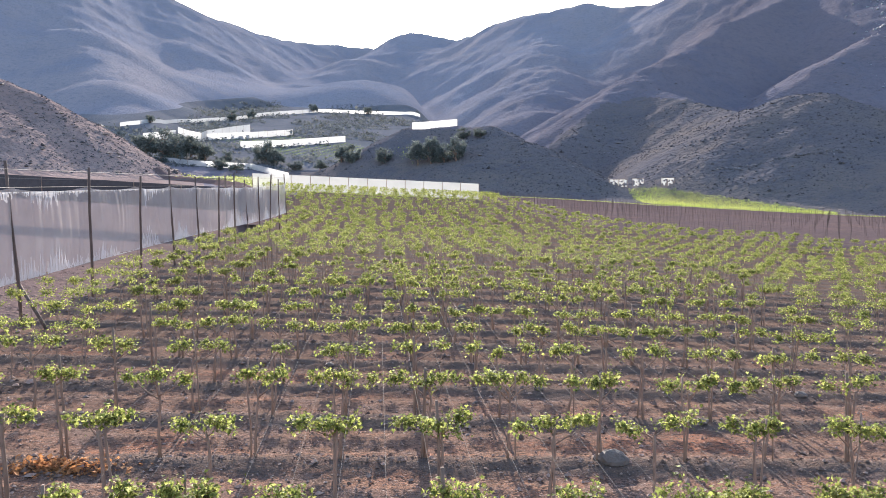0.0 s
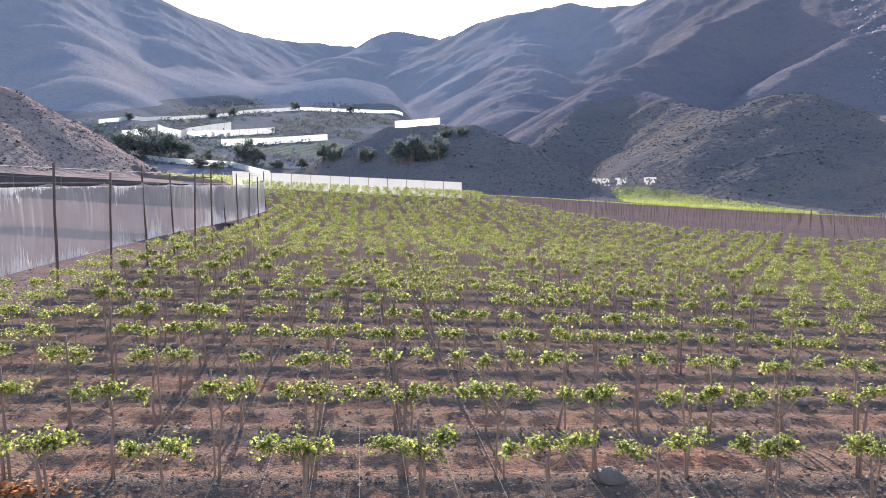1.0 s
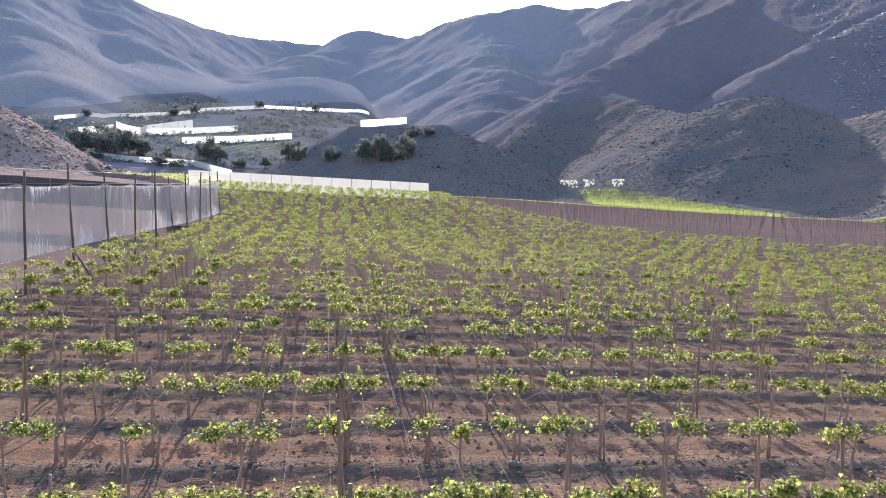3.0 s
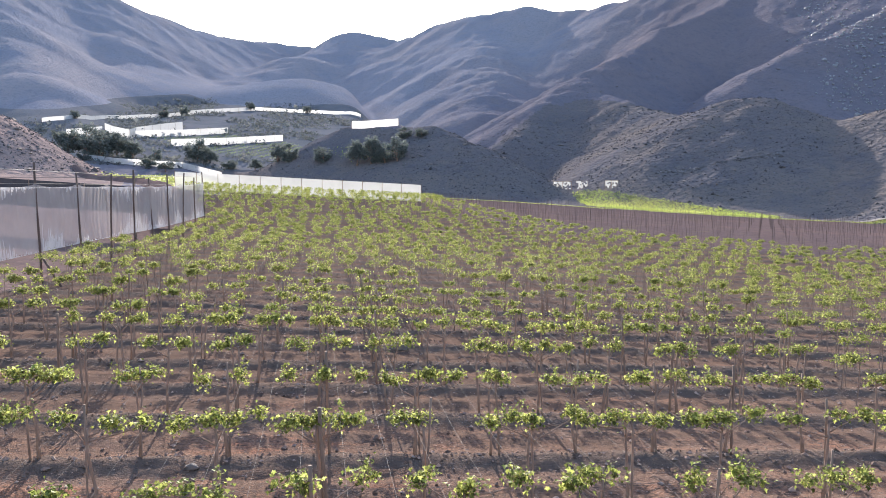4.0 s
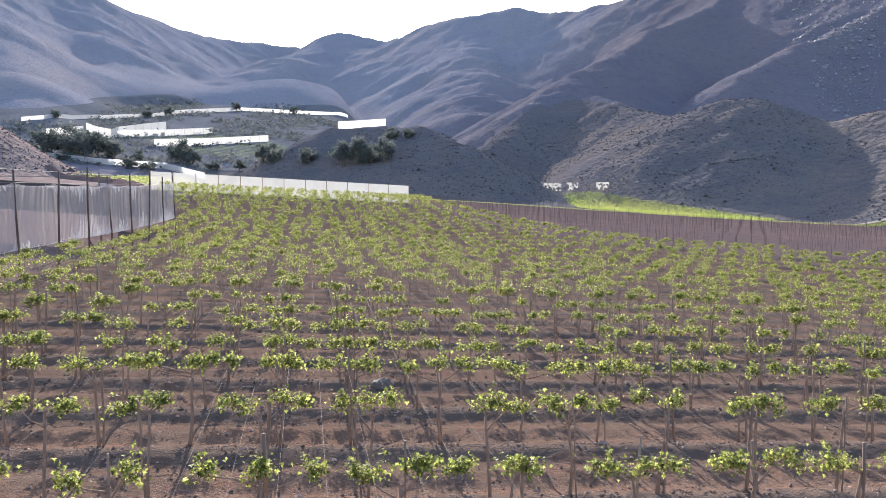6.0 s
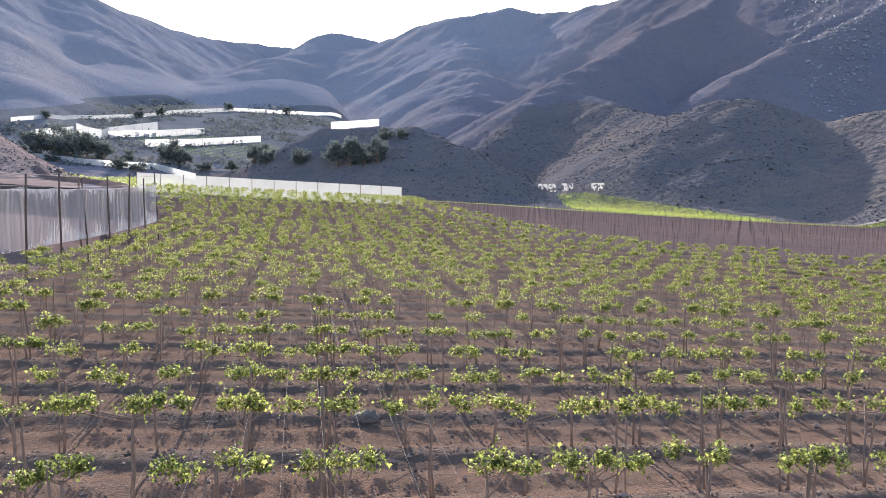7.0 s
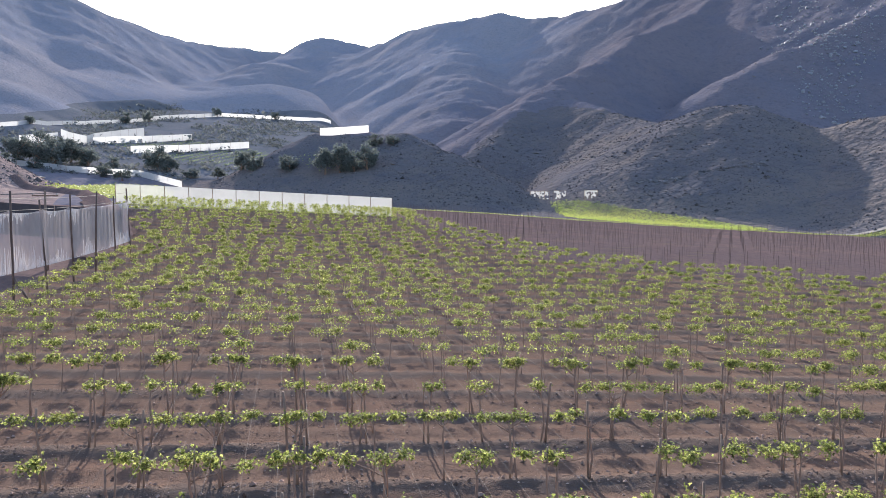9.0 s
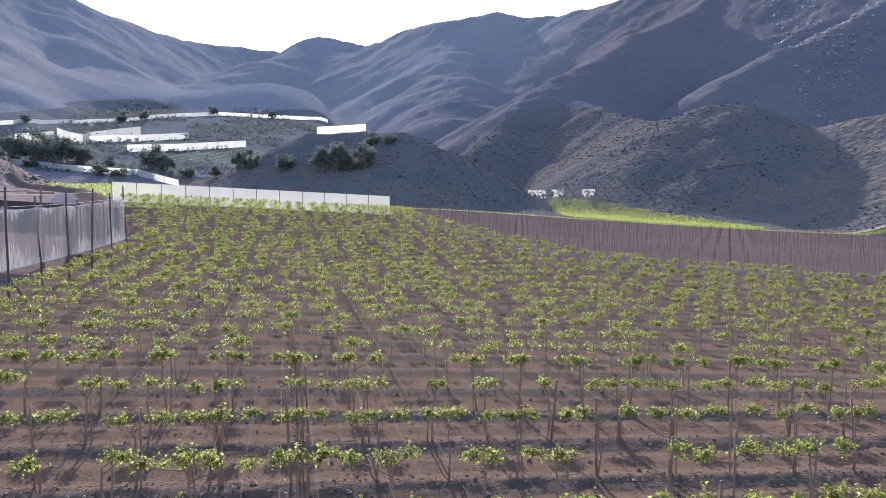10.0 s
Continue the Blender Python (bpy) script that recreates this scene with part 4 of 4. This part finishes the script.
tufts("hilltop_crop", "dry yellow crop on the low hilltop", rows_in([(36, 346), (52, 338), (54, 352), (38, 360)], 1.4, 2.2, 10), 1.5, PALE, 35, 5, 0.6)
tufts("hill_terrace_crop", "small green plot on the low hill", rows_in([(4, 330), (12, 317), (30, 306), (30, 318), (12, 334)], 1.4, 2.6, 10), 1.2, PALE, 36, 4, 0.6)
wx = np.random.default_rng(8).normal(-6.4, 0.55, 700)
wy = 15.32 + np.random.default_rng(9).normal(0, 0.13, 700)
v, f = leaves(np.column_stack([wx, wy, soil_z(wx, wy) + 0.03]), np.random.default_rng(10).uniform(0.05, 0.14, 700), 12, False, 0.2)
tagged(new("dry_weeds", mesh_of("dry_weeds", v.tolist(), f.tolist(), STRAW)), "patch of dry orange weeds on a vine berm", "weeds", kind="stuff")
vx = np.linspace(24, 156, 900)
tufts("grass_verge", "yellow-green grass verge along the bare plot", np.column_stack([vx, plot_end(vx) + 2.0]), 0.35, PALE, 37, 16, 0.3, 1.0)
ex = np.linspace(-26, 19, 300)
tufts("grass_verge", "grass under the windbreak net", np.column_stack([ex, np.full(300, 149.8)]), 0.35, PALE, 38, 4, 0.4, 0.5)

tx = np.linspace(34, 156, 80)
ty = plot_end(tx) + 5.5
tz = hills_z(tx, ty, False)
TXX, TYY = np.stack([tx, tx]), np.stack([ty - 1.3, ty + 1.3])
tagged(sheet("dirt_track", TXX, TYY, np.stack([tz, tz]) + 0.12, DUST), "pale dusty track beside the bare plot", "track", kind="structure")


sxs, sys_ = np.meshgrid(np.linspace(-200, 75, 110), np.linspace(352, 800, 130))
low_z = 0.25 - 0.05 * (np.clip(sxs, -90, 150) - 20) + 0.15 * (sys_ - 330) * smooth(110, 30, sxs)
scrub_z = hills_z(sxs, sys_)
edge = smooth(352, 358, sys_) * smooth(16, 9, scrub_z - low_z) * smooth(800, 785, sys_)
tagged(sheet("scrubland", sxs, sys_, scrub_z + 0.45 - 4 * (1 - edge), SCRUB), "dark scrubby ground between the terraces", "ground", kind="structure")

# ---- trees ----
def tree_parts(seed):
    """A broad tree of unit height: trunk with limbs, and a crown of leaf clumps."""
    rng = np.random.default_rng(seed)
    wood = [tube([(0, 0, -0.03), (0.01, 0, 0.2), (0.0, 0.01, 0.42), (0.02, 0, 0.7)], [0.035, 0.026, 0.02, 0.008], 7, seed, 0.1)]
    spots = []
    for i in range(16):
        a, h = rng.uniform(0, 6.28), rng.uniform(0.05, 0.5)
        r, top = rng.uniform(0.16, 0.36), h + rng.uniform(0.05, 0.36)
        tip = np.array([math.cos(a) * r, math.sin(a) * r, min(top, 0.88)])
        wood.append(tube([(0, 0, h), tip * (0.5, 0.5, 0.5) + (0, 0, h * 0.5), tip], [0.016, 0.01, 0.004], 5, seed + i, 0.1))
        for c in range(5):
            centre = tip + rng.normal(0, 0.085, 3)
            spots.append(centre + rng.normal(0, 0.045, (34, 3)))
    spots.append(rng.normal(0, 0.1, (120, 3)) + (0, 0, 0.78))
    spots = np.concatenate(spots)
    spots[:, 2] = np.clip(spots[:, 2], 0.02, 1.0)
    lv, lf = leaves(spots, rng.uniform(0.035, 0.075, len(spots)), seed, False)
    wv, wf = joined(wood)
    return mesh_of("trunk", wv, wf, BARK, True), mesh_of("crown", lv.tolist(), lf.tolist(), TREE)


KINDS = [tree_parts(70 + i) for i in range(4)]
for i, (x, y, h, w) in enumerate([(-110, 379, 13, 1.1), (-103, 382, 16, 1.0), (-96, 376, 13.5, 1.2), (-89, 379, 12, 1.2), (-82, 377, 9, 1.3), (-72, 374, 6, 1.4), (-53.5, 378, 12, 1.15), (-48, 374, 7, 1.3),
                                  (-15.6, 338, 9, 0.9), (-10.5, 331, 8.5, 1.0), (3, 320, 7, 1.2), (16, 311, 10.5, 1.0), (21, 306, 11, 0.95), (26, 302, 8, 1.1), (30.5, 300, 10, 0.9), (-62, 345, 4.5, 1.6), (-70, 352, 5, 1.6), (-100, 366, 5, 1.5), (-38, 360, 5, 1.6), (-26, 352, 5.5, 1.5),
                                  (-146, 515, 6, 1.3), (-112, 610, 9, 1.1), (-99, 628, 9, 1.0), (-58, 722, 9, 1.0), (-9, 736, 8, 1.1), (36, 322, 5, 1.4), (42, 316, 4, 1.5)]):
    trunk_me, crown_me = KINDS[i % 4]
    tree = tagged(new("tree"), "dark green bushy tree on the valley floor", "tree", "valley trees")
    tree.matrix_basis = pose(x, y, land(x, y) - 0.1, 0, 0, i * 67) @ Matrix.Diagonal((h * w, h * w, h, 1))
    part("trunk", trunk_me, tree)
    part("crown", crown_me, tree, "dense dark green crown")

# ---- bushes and rocks on the slopes ----
rng = np.random.default_rng(21)


def scatter(n, az0, az1, r0, r1, low, seed):
    rng = np.random.default_rng(seed)
    a, r = np.radians(rng.uniform(az0, az1, n)), np.sqrt(rng.uniform(r0 * r0, r1 * r1, n))
    x, y = 1 + r * np.sin(a), 10 + r * np.cos(a)
    z = hills_z(x, y)
    flat = field_z(np.clip(x, -90, 150), np.clip(y, -60, 260)) + np.clip(y - 330, 0, 565) * 0.15 * smooth(110, 30, x)
    k = z > flat + low
    return np.column_stack([x, y, z])[k]


spots = np.concatenate([scatter(4500, 12, 44, 230, 620, 2.0, 1), scatter(4200, -6, 18, 255, 380, 2.0, 2), scatter(5200, -36, -14, 180, 300, 1.0, 3)])
v, f = stones(spots, rng.gamma(1.5, 0.09, len(spots)) + 0.05, 22, 0.75)
tagged(new("hillside_bushes", mesh_of("hillside_bushes", v, f, BUSH)), "scattered dry bushes and stones on the bare slopes", "bushes", kind="stuff")
shrubs = np.concatenate([scatter(26000, 10, 44, 225, 420, 1.0, 11), scatter(7000, -36, -14, 180, 300, 1.0, 12), scatter(7000, -6, 18, 255, 380, 2.0, 13)])
shrubs = shrubs[[noise.noise((a / 30, b / 30, 5.0)) > -0.25 for a, b, _ in shrubs]]
v, f = stones(shrubs, rng.gamma(1.5, 0.1, len(shrubs)) + 0.06, 26, 0.8)
tagged(new("hillside_shrubs", mesh_of("hillside_shrubs", v, f, SHRUB)), "low dark shrubs dotted over the stony slopes", "shrubs", kind="stuff")
flecks = np.concatenate([scatter(1800, 12, 44, 230, 620, 2.0, 7), scatter(1500, -36, -14, 180, 300, 1.0, 8), scatter(500, -6, 18, 255, 380, 2.0, 9)])
v, f = stones(flecks, rng.gamma(1.6, 0.16, len(flecks)) + 0.12, 23, 0.5)
tagged(new("hillside_stones", mesh_of("hillside_stones", v, f, STONE)), "pale stones strewn over the bare slopes", "stones", kind="stuff")


def dropped(az, el):
    """Where a line of sight from over the field meets the slopes."""
    a, e = radians(az), radians(el)
    d = np.linspace(200, 1100, 1800)
    x, y, z = 1 + d * math.sin(a), 10 + d * math.cos(a), 5.8 + d * math.tan(e)
    k = int(np.argmax(hills_z(x, y, False) > z))
    return x[k], y[k]


line = []
for ends in (((16.8, 1.5), (22.7, 2.0), (28.3, 3.6)), ((24.5, 0.2), (28, 0.9), (33, 1.6))):
    for (a0, e0), (a1, e1) in zip(ends, ends[1:]):
        for t in np.linspace(0, 1, 45):
            x, y = dropped(a0 + (a1 - a0) * t, e0 + (e1 - e0) * t)
            line.append((x + rng.normal(0, 0.8), y + rng.normal(0, 0.8)))
line = np.array(line)
v, f = stones(np.column_stack([line, hills_z(line[:, 0], line[:, 1])]), rng.uniform(0.25, 0.8, len(line)), 24, 0.7, True)
tagged(new("trackside_bushes", mesh_of("trackside_bushes", v, f, BUSH)), "dark bushes lining old tracks across the slope", "bushes", kind="stuff")

n = 2400
band = rng.integers(0, 3, n)
sa = np.where(band == 0, rng.normal(35.2, 1.0, n), np.where(band == 1, rng.normal(37.3, 1.2, n), rng.normal(39.5, 1.6, n)))
sr = np.where(band == 0, rng.uniform(640, 860, n), np.where(band == 1, rng.uniform(470, 640, n), rng.uniform(560, 860, n)))
sx, sy = 1 + sr * np.sin(np.radians(sa)), 10 + sr * np.cos(np.radians(sa))
v, f = stones(np.column_stack([sx, sy, hills_z(sx, sy) + 0.3]), rng.gamma(1.6, 0.24, n) + 0.12, 25, 0.8, True)
tagged(new("rock_outcrop", mesh_of("rock_outcrop", v, f, SLAB)), "pale shining rock slabs breaking out of the slope", "rocks", kind="stuff")

floor_x, floor_y = rng.uniform(-190, 70, 13000), rng.uniform(355, 800, 13000)
keep = (hills_z(floor_x, floor_y, False) < 1.9 - 0.05 * (np.clip(floor_x, -90, 150) - 20) - 1.65 + 0.15 * (floor_y - 330) * smooth(110, 30, floor_x) + 6)
for gap in ([(-62, 425), (-45, 405), (-8, 400), (2, 440), (-18, 480)], [(-92, 465), (-74, 440), (-36, 478), (-52, 505), (-76, 478)]):
    keep &= ~inside(floor_x, floor_y, gap)
floor_x, floor_y = floor_x[keep], floor_y[keep]
clump = np.array([noise.noise((a / 45, b / 45, 2.0)) for a, b in zip(floor_x, floor_y)]) > -0.12
floor_x, floor_y = floor_x[clump], floor_y[clump]
size = rng.gamma(2.2, 0.3, len(floor_x)) + 0.4
at = np.repeat(np.column_stack([floor_x, floor_y, hills_z(floor_x, floor_y, False)]), 9, 0)
at = at + rng.normal(0, 0.55, at.shape) * np.repeat(size, 9)[:, None] + np.column_stack([0 * at[:, 0], 0 * at[:, 0], np.repeat(size, 9) * 0.6])
v, f = leaves(at, np.repeat(size, 9) * rng.uniform(0.5, 1.1, len(at)), 27, False)
tagged(new("valley_scrub", mesh_of("valley_scrub", v.tolist(), f.tolist(), DRYLEAF)), "dark scrub covering the valley floor between terraces", "scrub", kind="stuff")

# ---- torn net frames by the green field ----
def torn_frame(x, y, w, seed):
    """Posts and rails with what is left of a torn white net."""
    rng = np.random.default_rng(seed)
    thing = tagged(new("torn_net_fence"), "torn white net hanging on wooden posts", "fence", "torn net fences")
    thing.location = (x, y, land(x, y))
    n = max(2, round(w / 2))
    for i in range(n + 1):
        ob = part("post", pole_mesh(3.2, 0.07, i, WOOD, 6), thing)
        ob.location = (i * w / n - w / 2, 0, 0)
    v, f = box(-w / 2, w / 2, -0.05, 0.05, 3.0, 3.1)
    part("rail", mesh_of("rail", v, f, WOOD), thing)
    vs, fs = [], []
    c, r = int(w * 4), 12
    for i in range(c + 1):
        for j in range(r + 1):
            vs.append((i * w / c - w / 2, 0.08 * noise.noise((i * 0.4, j * 0.3, seed)) + 0.1, 0.2 + 2.9 * j / r))
    for i in range(c):
        for j in range(r):
            if noise.noise((i * 0.33, j * 0.3, seed * 3.7)) + 0.25 * (j > r - 4) > -0.02:
                a = i * (r + 1) + j
                fs.append((a, a + r + 1, a + r + 2, a + 1))
    part("net", mesh_of("net", vs, fs, FARNET), thing, "torn white net")


torn_frame(90.5, 284, 7.0, 1)
torn_frame(98.0, 284, 4.5, 2)
torn_frame(104.5, 271, 4.8, 4)

# ---- power line ----
def utility_pole(x, y, h):
    thing = tagged(new("utility_pole"), "grey wooden power pole with a crossarm", "power pole", "power poles")
    thing.location = (x, y, land(x, y))
    part("pole", pole_mesh(h, 0.11, 3, WOOD, 9), thing)
    v, f = box(-1.1, 1.1, -0.05, 0.05, h - 0.55, h - 0.43)
    part("crossarm", mesh_of("crossarm", v, f, WOOD), thing)
    for i in (-1.0, 0.0, 1.0):
        v, f = tube([(i, 0, h - 0.44), (i, 0, h - 0.36), (i, 0, h - 0.28)], [0.05, 0.06, 0.03], 8)
        part("insulator", mesh_of("insulator", v, f, CONCRETE, True), thing)
    return (x, y, land(x, y) + h - 0.28)


P1 = utility_pole(-18.6, 96, 7.2)
P2 = utility_pole(-62, 88, 7.2)
for i in (-1.0, 0.0, 1.0):
    pts = []
    for t in np.linspace(0, 1, 13):
        pts.append((P1[0] + i + (P2[0] - P1[0]) * t, P1[1] + (P2[1] - P1[1]) * t, P1[2] + (P2[2] - P1[2]) * t - 3.2 * t * (1 - t)))
    v, f = tube(pts, [0.014] * 13, 4)
    tagged(new("power_cable", mesh_of("power_cable", v, f, WIRE)), "thin grey power cable between poles", "cable", "power cables")
